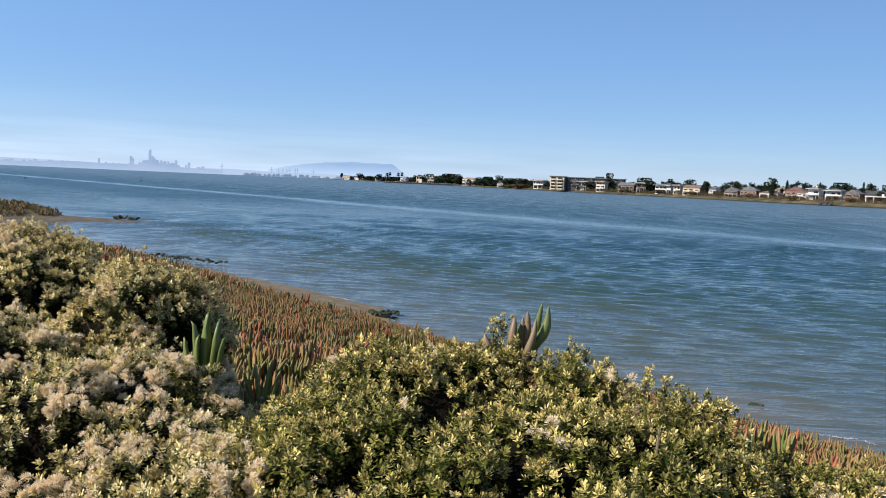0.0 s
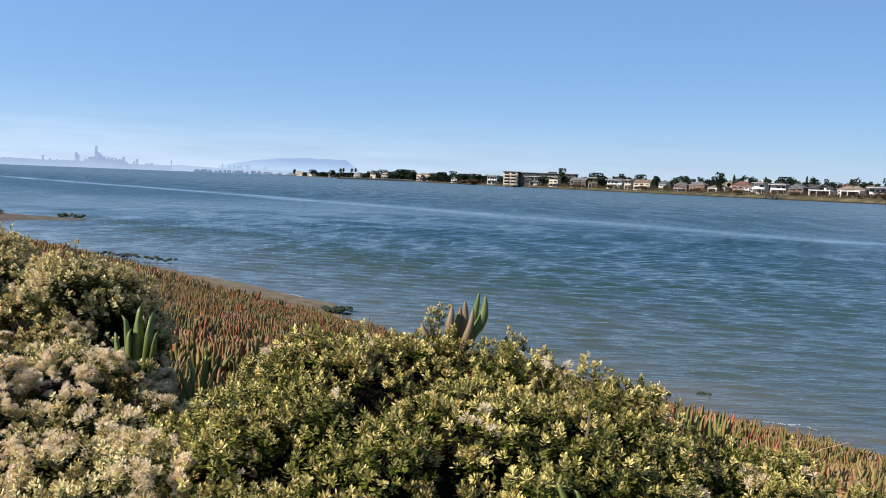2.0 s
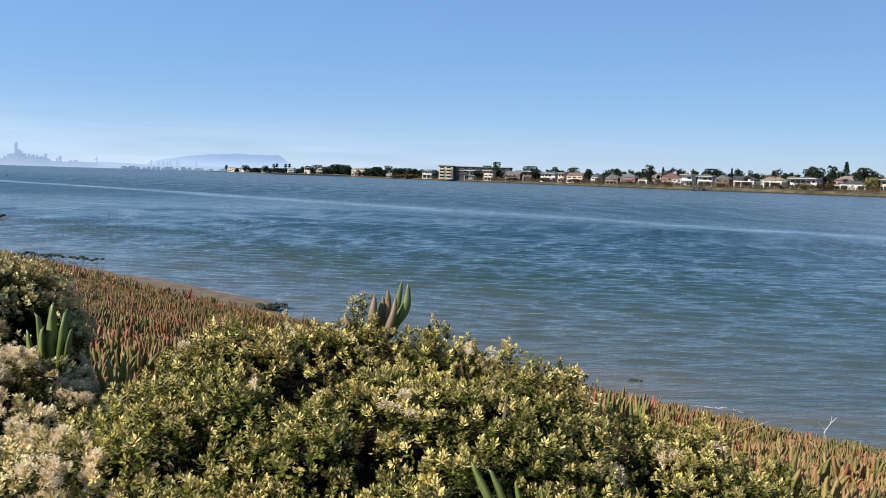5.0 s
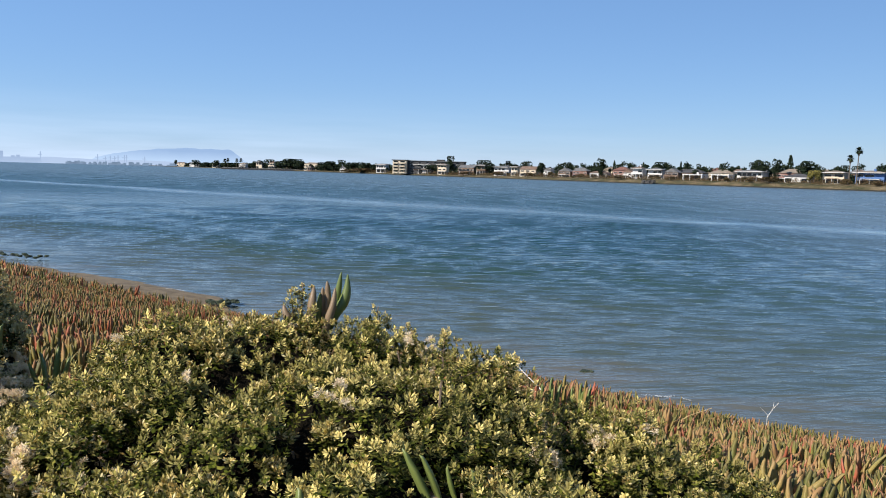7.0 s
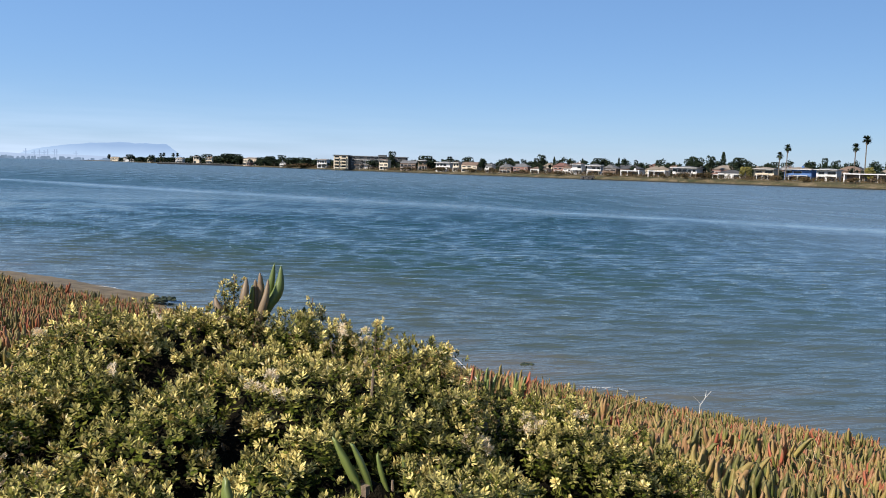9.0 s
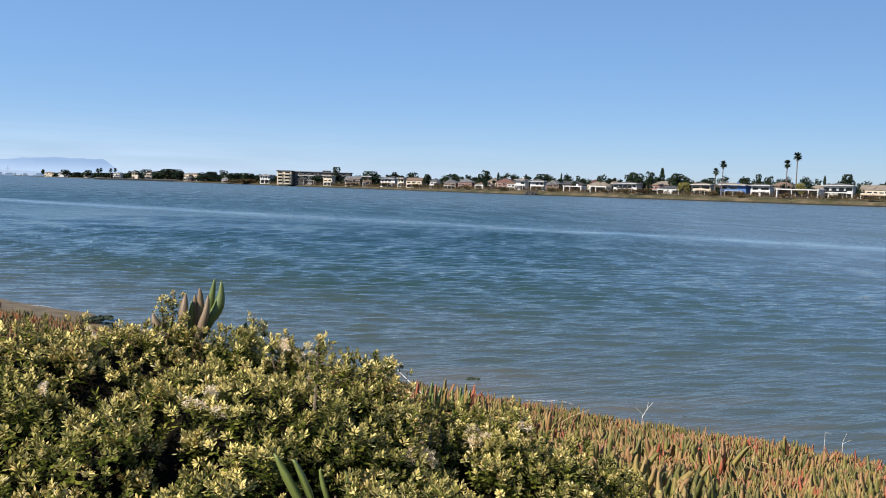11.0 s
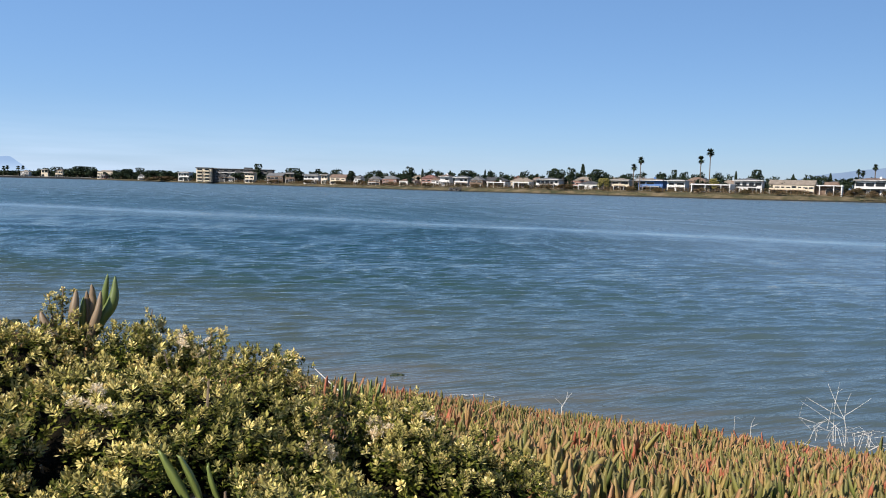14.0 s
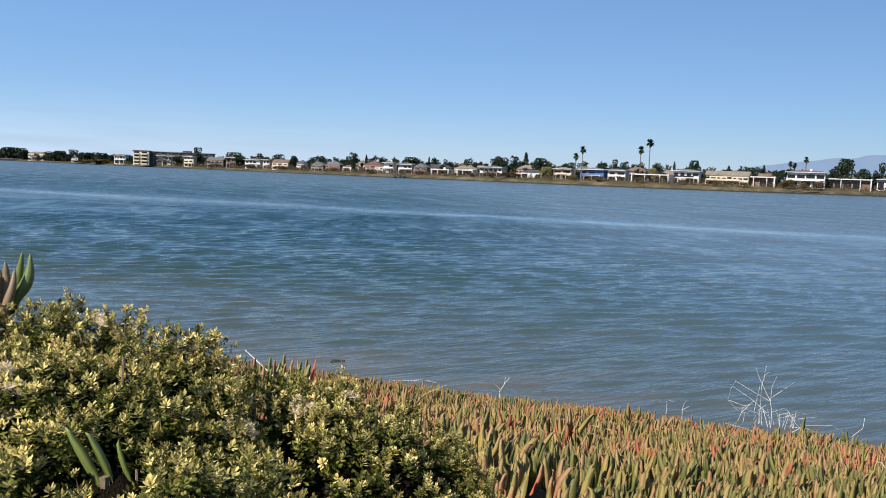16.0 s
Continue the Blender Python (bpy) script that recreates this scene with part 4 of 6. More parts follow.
def rubble(name, where, label, spread, count, size, seed, material="rip_rap", flat=0.6, turn=0.0):
    """A heap of angular stones, each a part."""
    rng = random.Random(seed)
    ob = thing(name, where, label, "rocks", turn=turn)
    shapes = []
    for k in range(4):
        bm = bmesh.new()
        bmesh.ops.create_icosphere(bm, subdivisions=2, radius=1.0)
        for v in bm.verts:
            v.co *= 0.8 + 0.45 * noise.noise(v.co * 1.3 + Vector((k * 9.0, seed, 0)))
            v.co.z *= flat
        me = bpy.data.meshes.new("stone")
        bm.to_mesh(me)
        bm.free()
        me.materials.append(MAT[material])
        shapes.append(me)
    for k in range(count):
        st = part("stone", rng.choice(shapes), None, ob)
        r = size * rng.uniform(0.5, 1.3)
        st.matrix_basis = pose(rng.uniform(-1, 1) * spread[0], rng.uniform(-1, 1) * spread[1], r * flat * 0.3 + rng.uniform(0, 1) ** 2 * spread[2], 0, 0, rng.uniform(0, 360)) @ Matrix.Diagonal((r, r * rng.uniform(0.7, 1.2), r, 1))
    return ob


rubble("rock_pile", (222, 472, 0.2), "dark pile of rip-rap stones at the far waterline", (4.2, 2.0, 2.2), 46, 1.2, 5, turn=20)
jetty = thing("jetty", (-44, 1350, 0), "long low dark stone jetty with a pale top", "jetty", turn=-22)
part("jetty_body", slab(-72, 72, -3, 3, -0.8, 2.9), MAT["wet_stone"], jetty)
part("jetty_top", slab(-72, 72, -2.4, 2.4, 2.9, 3.15), MAT["concrete"], jetty)
beach = sheet("beach_sand", np.linspace(-8, 8, 9), np.linspace(-2, 2, 4), lambda x, y: 1.3 + 0.1 * y, MAT["sand"])
beach.matrix_world = pose(387, 291.5, 0.3, 0, 0, -14)
beach.scale = (2.0, 2.0, 1.0)
tagged(beach, "pale bare sand on the far bank", "sand", kind="structure")

# ---- the far distance, so far off that it does not shift ----
FAR = 0.85


def backdrop(name, bm, material, label):
    me = bpy.data.meshes.new(name)
    bm.to_mesh(me)
    bm.free()
    me.materials.append(MAT[material])
    return tagged(new(name, me), label, "backdrop", kind="structure")


def ridge_line(x0, x1, y, heights, material, name, label, thick=60.0):
    """A long ridge whose crest follows a smooth height(x)."""
    bm = bmesh.new()
    count = 140
    rows = []
    for k in range(count + 1):
        x = x0 + (x1 - x0) * k / count
        h = heights((x - x0) / (x1 - x0))
        rows.append([bm.verts.new(p) for p in ((x, y - thick, -8), (x, y, h), (x, y + thick, -8))])
    for a, b in zip(rows, rows[1:]):
        bm.faces.new((a[0], b[0], b[1], a[1]))
        bm.faces.new((a[1], b[1], b[2], a[2]))
    return backdrop(name, bm, material, label)


def skyline():
    """The far city: many slim blocks of uneven height on a low hazy shore."""
    rng = random.Random(4)
    ob = thing("far_city", (0, 3910, 0), "hazy blue city skyline with one tall tower", "skyline")
    spots = []
    for k in range(120):
        q = rng.gauss(0, 1)
        x = -1430 + q * 100
        h = max(14, 62 * math.exp(-(q * q) / 2.2) * rng.uniform(0.3, 1.0) ** 1.3)
        spots.append((x, h, rng.uniform(3, 8)))
    spots += [(-1463, 101, 8), (-1461, 106, 4), (-1452, 74, 11), (-1443, 66, 9), (-1556, 70, 7), (-1549, 60, 9), (-1712, 52, 4), (-1272, 50, 8), (-1335, 58, 7)]
    spots += [(rng.uniform(-2250, -1200), rng.uniform(18, 26) + 13 * rng.random() ** 3, rng.uniform(3, 12)) for _ in range(150)]
    for x, h, w in spots:
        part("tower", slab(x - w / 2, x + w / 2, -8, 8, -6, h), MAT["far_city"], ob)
    return ob


skyline()
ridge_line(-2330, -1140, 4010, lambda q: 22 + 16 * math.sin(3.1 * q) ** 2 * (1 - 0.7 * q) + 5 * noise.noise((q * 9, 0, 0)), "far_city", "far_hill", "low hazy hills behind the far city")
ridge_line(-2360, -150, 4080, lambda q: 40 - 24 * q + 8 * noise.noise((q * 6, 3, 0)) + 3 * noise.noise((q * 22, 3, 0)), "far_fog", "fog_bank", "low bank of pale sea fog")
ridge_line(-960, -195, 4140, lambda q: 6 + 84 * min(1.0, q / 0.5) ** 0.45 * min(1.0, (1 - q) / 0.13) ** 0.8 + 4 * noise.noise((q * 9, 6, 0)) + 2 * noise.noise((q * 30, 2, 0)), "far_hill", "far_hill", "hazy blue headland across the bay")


def far_port():
    """Cranes, masts and low sheds of the port on the horizon."""
    rng = random.Random(8)
    ob = thing("far_port", (0, 3700, 0), "hazy far port with cranes and low sheds", "port")
    for k in range(90):
        x = rng.uniform(-960, -420)
        w, h = rng.uniform(2, 13), rng.uniform(4, 15)
        part("shed", slab(x, x + w, -10, 10, -4, h), MAT["far_port"], ob)
    for x, h in ((-822, 44), (-790, 36), (-770, 40), (-752, 38), (-738, 42), (-712, 44), (-703, 44), (-628, 40), (-1052, 50)):
        part("crane", slab(x, x + 3, -2, 2, 0, h), MAT["far_city"], ob)
        part("crane_boom", slab(x - 9, x + 7, -2, 2, h * 0.7, h * 0.7 + 2.5), MAT["far_city"], ob)
    return ob


far_port()


def side_ridge():
    """The range of hills that closes the view to the right."""
    bm = bmesh.new()
    rows = []
    for k in range(121):
        bearing = radians(46 + 60 * k / 120)
        q = k / 120
        h = float(np.interp(46 + 60 * q, (46, 49.5, 52.9, 55, 56.5, 60, 80, 106), (60, 108, 150, 164, 186, 178, 210, 150))) + 9 * noise.noise((q * 40, 4, 0)) + 6 * noise.noise((q * 110, 4, 0))
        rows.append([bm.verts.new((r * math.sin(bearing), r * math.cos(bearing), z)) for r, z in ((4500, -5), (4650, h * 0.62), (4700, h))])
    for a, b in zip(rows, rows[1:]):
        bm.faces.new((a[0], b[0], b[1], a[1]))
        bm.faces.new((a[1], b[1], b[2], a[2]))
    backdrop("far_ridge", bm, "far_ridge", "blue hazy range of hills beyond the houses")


side_ridge()


def far_greenery():
    """Gardens and street trees behind the houses: a dark uneven belt of foliage."""
    rng = random.Random(23)
    line = [p for p in far_shore_line() if 250 < p[1] < 2900 and p[0] < 520]
    leaf = np.array([(-0.5, 0, 0), (0.1, -0.45, 0.12), (0.6, 0.05, -0.1), (0.0, 0.5, 0.15), (0.05, 0.0, 0.5)])
    tris = np.array([(0, 1, 4), (2, 3, 4)])
    places = []
    for x, y in line:
        ground = land_height(y)
        for k in range(15 if y < 870 else 24 if y < 1400 else 20):
            fill = k < 8
            back = rng.uniform(36, 58) if fill else rng.uniform(20, 50) if y > 870 else rng.uniform(38, 84)
            cx, cy = x + rng.uniform(-6, 6) + 0.72 * back, y + rng.uniform(-6, 6) + 0.62 * back
            size = rng.uniform(1.5, 3.4)
            high = ground + (rng.uniform(0.3, 3.4) if fill else rng.uniform(2.5, 7.0) + 0.03 * back + 4.5 * wobble(cx, cy, 0.06))
            for _ in range(30 if fill else 46 if y < 1400 else 26):
                d = Vector((rng.gauss(0, 1), rng.gauss(0, 1), rng.gauss(0, 1))).normalized() * size * rng.uniform(0.3, 1.0)
                places.append((cx + d.x, cy + d.y, max(ground - 0.3, high + d.z * 0.8)))
    n = len(places)
    turns = frames_along(np.array([(rng.gauss(0, 1), rng.gauss(0, 1), rng.gauss(0.5, 1)) for _ in range(n)]), np.array([rng.uniform(0, 6.28) for _ in range(n)])) * np.array([rng.uniform(1.0, 1.9) * max(1.0, p[1] / 1000) for p in places])[:, None, None]
    ob = new("garden_greenery", arrays("garden_greenery", *repeated(leaf, tris, turns, np.array(places)), MAT["tree_leaf"]))
    return tagged(ob, "dark belt of garden trees and hedges behind the houses", "trees", kind="stuff")


far_greenery()


def bank_shrubs():
    """Uneven shrubs and garden hedges along the top of the far bank, before the houses."""
    rng = random.Random(43)
    line = [p for p in far_shore_line() if 255 < p[1] < 1100 and p[0] < 520]
    leaf = np.array([(-0.5, 0, 0), (0.1, -0.45, 0.12), (0.6, 0.05, -0.1), (0.0, 0.5, 0.15), (0.05, 0.0, 0.5)])
    tris = np.array([(0, 1, 4), (2, 3, 4)])
    places = []
    for x, y in line:
        for k in range(16):
            back = rng.uniform(12, 25)
            cx, cy = x + rng.uniform(-6, 6) + 0.75 * back, y + rng.uniform(-6, 6) + 0.62 * back
            dense = wobble(cx, cy, 0.08, 4.0)
            if dense < -0.22:
                continue
            size = rng.uniform(0.6, 1.9) * (1 + 0.6 * dense)
            ground = land_height(y) * (0.85 if back < 14 else 0.97)
            for _ in range(26):
                d = Vector((rng.gauss(0, 1), rng.gauss(0, 1), rng.gauss(0, 1))).normalized() * size
                places.append((cx + d.x * 1.3, cy + d.y * 1.3, max(ground, ground + size * 0.7 + d.z * 0.9)))
    n = len(places)
    turns = frames_along(np.array([(rng.gauss(0, 1), rng.gauss(0, 1), rng.gauss(0.5, 1)) for _ in range(n)]), np.array([rng.uniform(0, 6.28) for _ in range(n)])) * np.array([rng.uniform(0.35, 0.8) for _ in range(n)])[:, None, None]
    ob = new("bank_shrubs", arrays("bank_shrubs", *repeated(leaf, tris, turns, np.array(places)), MAT["shrub_leaf"]))
    return tagged(ob, "dull green and brown shrubs along the far bank's top", "shrubs", kind="stuff")


bank_shrubs()


def back_street():
    """The next row of houses, whose roofs show over and between those on the water."""
    rng = random.Random(37)
    line = [p for p in far_shore_line() if 265 < p[1] < 960 and p[0] < 500]
    for x, y in line[::2]:
        back = rng.uniform(50, 66)
        top = land_height(y) + rng.uniform(6.5, 9.2) + back * 0.012
        house(x + 0.75 * back + rng.uniform(-4, 4), y + 0.66 * back, rng.uniform(-55, -20), rng.uniform(11, 17), top, rng.choice(("hip", "gable", "hip", "front")), rng.choice(("brown", "cream", "brick", "brown", "white")), rng.choice(("dark", "brown", "tan", "grey", "redbrown", "dark")), rng.choice((1, 2)), rng.random() < 0.3)


back_street()


def shore_scrub():
    """Dry grass and low scrub along the far bank."""
    rng = random.Random(29)
    line = [p for p in far_shore_line() if 250 < p[1] < 1400 and p[0] < 520]
    blade = np.array([(-0.5, 0, 0), (0.5, 0, 0), (0.3, 0.1, 0.8), (-0.25, 0.12, 1.0)])
    tris = np.array([(0, 1, 2), (0, 2, 3)])
    places = []
    for x, y in line:
        for k in range(80):
            back = rng.uniform(2.5, 20)
            places.append((x + rng.uniform(-5, 5) + 0.75 * back, y + rng.uniform(-5, 5) + 0.6 * back, (0.1 + min(1.0, 0.075 * back)) * land_height(y) * 0.95 - 0.2))
    n = len(places)
    turns = frames_along(np.array([(rng.gauss(0, 0.3), rng.gauss(0, 0.3), 1) for _ in range(n)]), np.array([rng.uniform(0, 6.28) for _ in range(n)])) * np.array([rng.uniform(0.2, 0.55) for _ in range(n)])[:, None, None]
    ob = new("shore_scrub", arrays("shore_scrub", *repeated(blade, tris, turns, np.array(places)), MAT["scrub"]))
    return tagged(ob, "dry yellow-brown grass and scrub on the far bank", "grass", kind="stuff")


shore_scrub()

# ---- near bank: ice plant, coyote brush, dry twigs, rocks ----


GREEN_LOBES = [((0.44, 1.45, 2.83), (0.24, 0.26, 0.285)), ((0.21, 1.40, 2.80), (0.43, 0.44, 0.34)), ((-0.10, 1.40, 2.78), (0.38, 0.38, 0.35)), ((0.71, 1.38, 2.72), (0.25, 0.30, 0.31)), ((0.27, 1.03, 2.77), (0.36, 0.28, 0.34)), ((0.96, 1.44, 2.51), (0.23, 0.28, 0.26)), ((0.255, 1.67, 2.938), (0.20, 0.185, 0.205)), ((0.08, 1.67, 2.965), (0.20, 0.18, 0.20)), ((-0.05, 1.62, 2.96), (0.26, 0.19, 0.205)), ((0.83, 1.34, 2.675), (0.25, 0.28, 0.30)), ((-0.06, 1.08, 2.73), (0.30, 0.28, 0.33)), ((0.04, 1.22, 2.84), (0.17, 0.20, 0.27))]
PALE_LOBES = [((-0.78, 1.75, 2.76), (0.42, 0.45, 0.33)), ((-0.45, 1.42, 2.71), (0.34, 0.36, 0.30)), ((-1.10, 1.9, 2.76), (0.45, 0.5, 0.35)), ((-0.32, 1.24, 2.72), (0.32, 0.32, 0.33))]
BACK_LOBES = [((-0.92, 2.42, 2.86), (0.30, 0.28, 0.36)), ((-1.55, 2.9, 2.83), (0.44, 0.44, 0.43)), ((-1.95, 2.5, 2.78), (0.5, 0.5, 0.40))]


def under_bush(x, y):
    return any(((x - c[0]) / r[0]) ** 2 + ((y - c[1]) / r[1]) ** 2 < 1.1 for c, r in GREEN_LOBES + PALE_LOBES + BACK_LOBES)


def ice_leaf(rings=5, bend=0.22):
    """A fat three-edged finger leaf, one unit long, bending inwards."""
    verts, tips = [], []
    widths = (0.055, 0.094, 0.088, 0.048) if rings == 5 else (0.06, 0.098, 0.062)
    for k, w in enumerate(widths):
        h = 0.9 * k / (len(widths) - 1)
        for a in (math.pi / 2, math.pi * 7 / 6, math.pi * 11 / 6):
            verts.append((w * math.cos(a), w * math.sin(a) * 0.9 - bend * (h - 0.5) ** 2 + bend * 0.25, h))
            tips.append(h)
    verts.append((0, -bend * 0.3, 1.0))
    tips.append(1.0)
    faces = []
    for k in range(len(widths) - 1):
        for j in range(3):
            a, b, c, d = 3 * k + j, 3 * k + (j + 1) % 3, 3 * k + 3 + (j + 1) % 3, 3 * k + 3 + j
            faces += [(a, b, c), (a, c, d)]
    last = 3 * (len(widths) - 1)
    faces += [(last + j, last + (j + 1) % 3, len(verts) - 1) for j in range(3)]
    return np.array(verts), np.array(faces), np.array(tips)


FINE, COARSE = ice_leaf(5), ice_leaf(3)


def ice_spots(rng, x0, x1, y0, y1, step):
    """Places over the bank with uneven spacing, thinned at the edges of the mat."""
    spots = []
    for y in np.arange(y0, y1, step):
        for x in np.arange(x0, x1, step):
            px, py = x + rng.uniform(-1, 1) * step, y + rng.uniform(-1, 1) * step
            s, u = along(px, py)
            s += 0.09 * max(0.0, -u - 17) - bank_bulge(u)
            rim = 9.35 + 0.4 * wobble(u, 0, 0.35, 3.0) + 0.5 * wobble(px, py, 0.6, 7.0)
            if s < rim and s > 0.5 and wobble(px, py, 3.1, 21.0) > -0.42 and not under_bush(px, py):
                spots.append((px, py))
    return spots


def ice_leaves(rng, spots, per, long, lean=0.26):
    """Leaves in tufts: most low and upright, some pushed up on stems as fans above the rest."""
    places, ups, spins, lengths = [], [], [], []
    for x, y in spots:
        z = ground_height(x, y) - 0.02 + 0.035 * wobble(x, y, 2.6, 17.0)
        tuft = 1.0 + 0.48 * wobble(x, y, 1.7, 11.0) + 0.25 * wobble(x, y, 6.0, 13.0)
        lie = Vector((wobble(x, y, 2.2, 31.0), wobble(x, y, 2.2, 37.0), 0)) * 0.40
        wide = lean * rng.uniform(0.5, 1.7)
        if rng.random() < 0.07:
            z, wide = z + rng.uniform(0.03, 0.08), 0.5
        base = rng.uniform(0, 6.28)
        for k in range(per):
            a = base + k * 6.283 / per + rng.uniform(-0.3, 0.3)
            out = rng.uniform(0.3, 1.1)
            gap = rng.uniform(0.006, 0.022)
            places.append((x + gap * math.cos(a), y + gap * math.sin(a), z))
            ups.append((lie.x + wide * out * math.cos(a) + rng.gauss(0, 0.1), lie.y + wide * out * math.sin(a) + rng.gauss(0, 0.1), 1.0))
            spins.append(a)
            lengths.append(long * tuft * rng.uniform(0.55, 1.2))
    return np.array(places), frames_along(np.array(ups), np.array(spins)), np.array(lengths)


def ice_mesh(name, template, places, turns, lengths, fat=1.0):
    v, f, tips = template
    size = lengths[:, None, None] * turns
    size[:, :, :2] *= fat
    vv, ff = repeated(v, f, size, places)
    return arrays(name, vv, ff, MAT["ice_leaf"], np.tile(tips, len(places)))


def ice_carpet():
    rng = random.Random(2)
    near = [p for p in ice_spots(rng, -2.6, 6.5, 0.7, 7.0, 0.084) if p[1] > 1.3 + 0.5 * wobble(p[0], 0, 1.3, 5.0)]
    mid = [p for p in ice_spots(rng, -9, 10.5, 0.7, 13.0, 0.112) if p[1] > 1.3 + 0.5 * wobble(p[0], 0, 1.3, 5.0) and not (-2.6 < p[0] < 6.5 and p[1] < 7.0)]
    far = [p for p in ice_spots(rng, -26, 6, 13.0, 33, 0.23)]
    mat_ob = thing("ice_plant_mat", (0, 0, 0), "mat of ice plant with green, rust and red fat leaves covering the bank", "ice plant")
    mat_ob["kind"] = "stuff"
    # the tufts beside the path stand as leaves of their own
    close = sorted(near, key=lambda p: (p[0] - 1.7) ** 2 + (p[1] - 2.3) ** 2)
    single, rest = close[:110], close[110:]
    pl, tu, le = ice_leaves(rng, single, 3, 0.148)
    v, f, tips = FINE
    shared = arrays("leaf", v * (1.22, 1.22, 1), f, MAT["ice_leaf"], tips)
    for p, t, length in list(zip(pl, tu, le))[:300]:
        ob = part("leaf", shared, None, mat_ob)
        smooth(ob)
        ob.matrix_basis = Matrix.Translation(p) @ Matrix(t.tolist()).to_4x4() @ Matrix.Scale(length, 4)
    for name, spots, per, long, template, fat in (("near_leaves", [p for p in rest if p[1] < 4.6], 6, 0.145, FINE, 1.06), ("slope_leaves", [p for p in rest if p[1] >= 4.6], 7, 0.118, COARSE, 0.78), ("bank_leaves", mid, 7, 0.118, COARSE, 0.75), ("outer_leaves", far, 5, 0.15, COARSE, 1.2)):
        ob = part(name, ice_mesh(name, template, *ice_leaves(rng, spots, per, long), fat), None, mat_ob)
        smooth(ob)
        tagged(ob, kind="stuff")


def ice_tuft(where, leaves, label, turn=0.0, material="ice_leaf", fat=1.15):
    """A tall single shoot of ice plant; leaves: lean x, lean y, length, spin, offset."""
    ob = thing("ice_plant", where, label, "ice plant", "tall ice plant shoots", turn)
    v, f, tips = ice_leaf(5, 0.14)
    bm = tube([(0, 0, -0.35), (0.005, 0, -0.1), (0, 0, 0.012)], [0.008, 0.008, 0.007], 7)
    part("stem", bm, MAT["twig"], ob)
    for lx, ly, length, spin, off in leaves:
        me = arrays("leaf", v * (fat, fat, 1), f, MAT[material], tips)
        leaf = part("leaf", me, None, ob)
        t = frames_along(np.array([(lx, ly, 1.0)]), np.array([spin]))[0]
        leaf.matrix_basis = Matrix.Translation((off, 0, 0)) @ Matrix(t.tolist()).to_4x4() @ Matrix.Scale(length, 4)
    return ob


def shoot_template(rng, leaves=6, heads=12, length=0.034, leaf=0.0112):
    """One shoot of coyote brush, stem along z: dark leaves below, a pale rosette of slim leaflets at its head."""
    v, f, tips = [], [], []
    for k in range(leaves + heads):
        low = k < leaves
        q = (k + 0.5) / leaves if low else (k - leaves + 0.5) / heads
        h = length * (0.05 + 0.8 * q) if low else length * (0.80 + 0.22 * q)
        a = k * 2.39996 + rng.uniform(-0.4, 0.4)
        size = leaf * (rng.uniform(0.75, 1.1) if low else rng.uniform(0.62, 0.9))
        rise = 0.15 + 0.5 * q + rng.uniform(-0.2, 0.2) if low else 0.25 + 1.0 * q + rng.uniform(-0.2, 0.2)
        out = Vector((math.cos(a) * math.cos(rise), math.sin(a) * math.cos(rise), math.sin(rise)))
        side = Vector((-math.sin(a), math.cos(a), 0))
        up = out.cross(side) * -1
        o = Vector((0, 0, h)) + out * 0.001
        w = size * (0.27 if low else 0.215)
        base = len(v)
        for along_leaf, across, lift in ((0, 0.12, 0), (0.6, 1.0, 0.3), (1.0, 0.25, 0.1), (1.0, -0.25, 0.1), (0.6, -1.0, 0.3)):
            v.append(o + out * size * along_leaf + side * w * across + up * lift * w)
            tips.append(0.30 * q ** 2 if low else 0.72 + 0.28 * along_leaf)
        f += [(base, base + 1, base + 2), (base, base + 2, base + 3), (base, base + 3, base + 4)]
    return np.array([tuple(p) for p in v]), np.array(f), np.array(tips)


def bud_template(rng, count=9, length=0.036, spread=0.009, size=0.0088):
    """Cream flower heads crowded at a shoot's tip: slim crossed blades."""
    v, f = [], []
    for k in range(count):
        a = rng.uniform(0, 6.28)
        tilt = rng.uniform(0.1, 1.1)
        d = Vector((math.cos(a) * math.sin(tilt), math.sin(a) * math.sin(tilt), math.cos(tilt)))
        s1 = d.orthogonal().normalized()
        s2 = d.cross(s1)
        o = Vector((0, 0, length * rng.uniform(0.78, 1.0))) + Vector((math.cos(a), math.sin(a), 0)) * spread * rng.uniform(0, 0.6)
        w, base = size * 0.19, len(v)
        v += [o, o + d * size * 0.6 + s1 * w, o + d * size * 0.6 - s1 * w, o + d * size * 0.6 + s2 * w, o + d * size * 0.6 - s2 * w, o + d * size * 1.1]
        f += [(base, base + 1, base + 5), (base, base + 5, base + 2), (base, base + 3, base + 5), (base, base + 5, base + 4)]
    return np.array([tuple(p) for p in v]), np.array(f)


def fluff_template(rng, count=40, size=0.0080):
    """A burst of silky seed hairs."""
    v, f = [], []
    for k in range(count):
        d = Vector((rng.gauss(0, 1), rng.gauss(0, 1), rng.gauss(0.7, 0.8))).normalized()
        side = d.orthogonal().normalized() * 0.0006
        side = Matrix.Rotation(rng.uniform(0, 6.28), 3, d) @ side
        base = len(v)
        o = d * size * 0.1
        v += [o, o + d * size * rng.uniform(0.6, 1.25) + side, o + d * size * rng.uniform(0.6, 1.25) - side]
        f.append((base, base + 1, base + 2))
    return np.array([tuple(p) for p in v]), np.array(f)


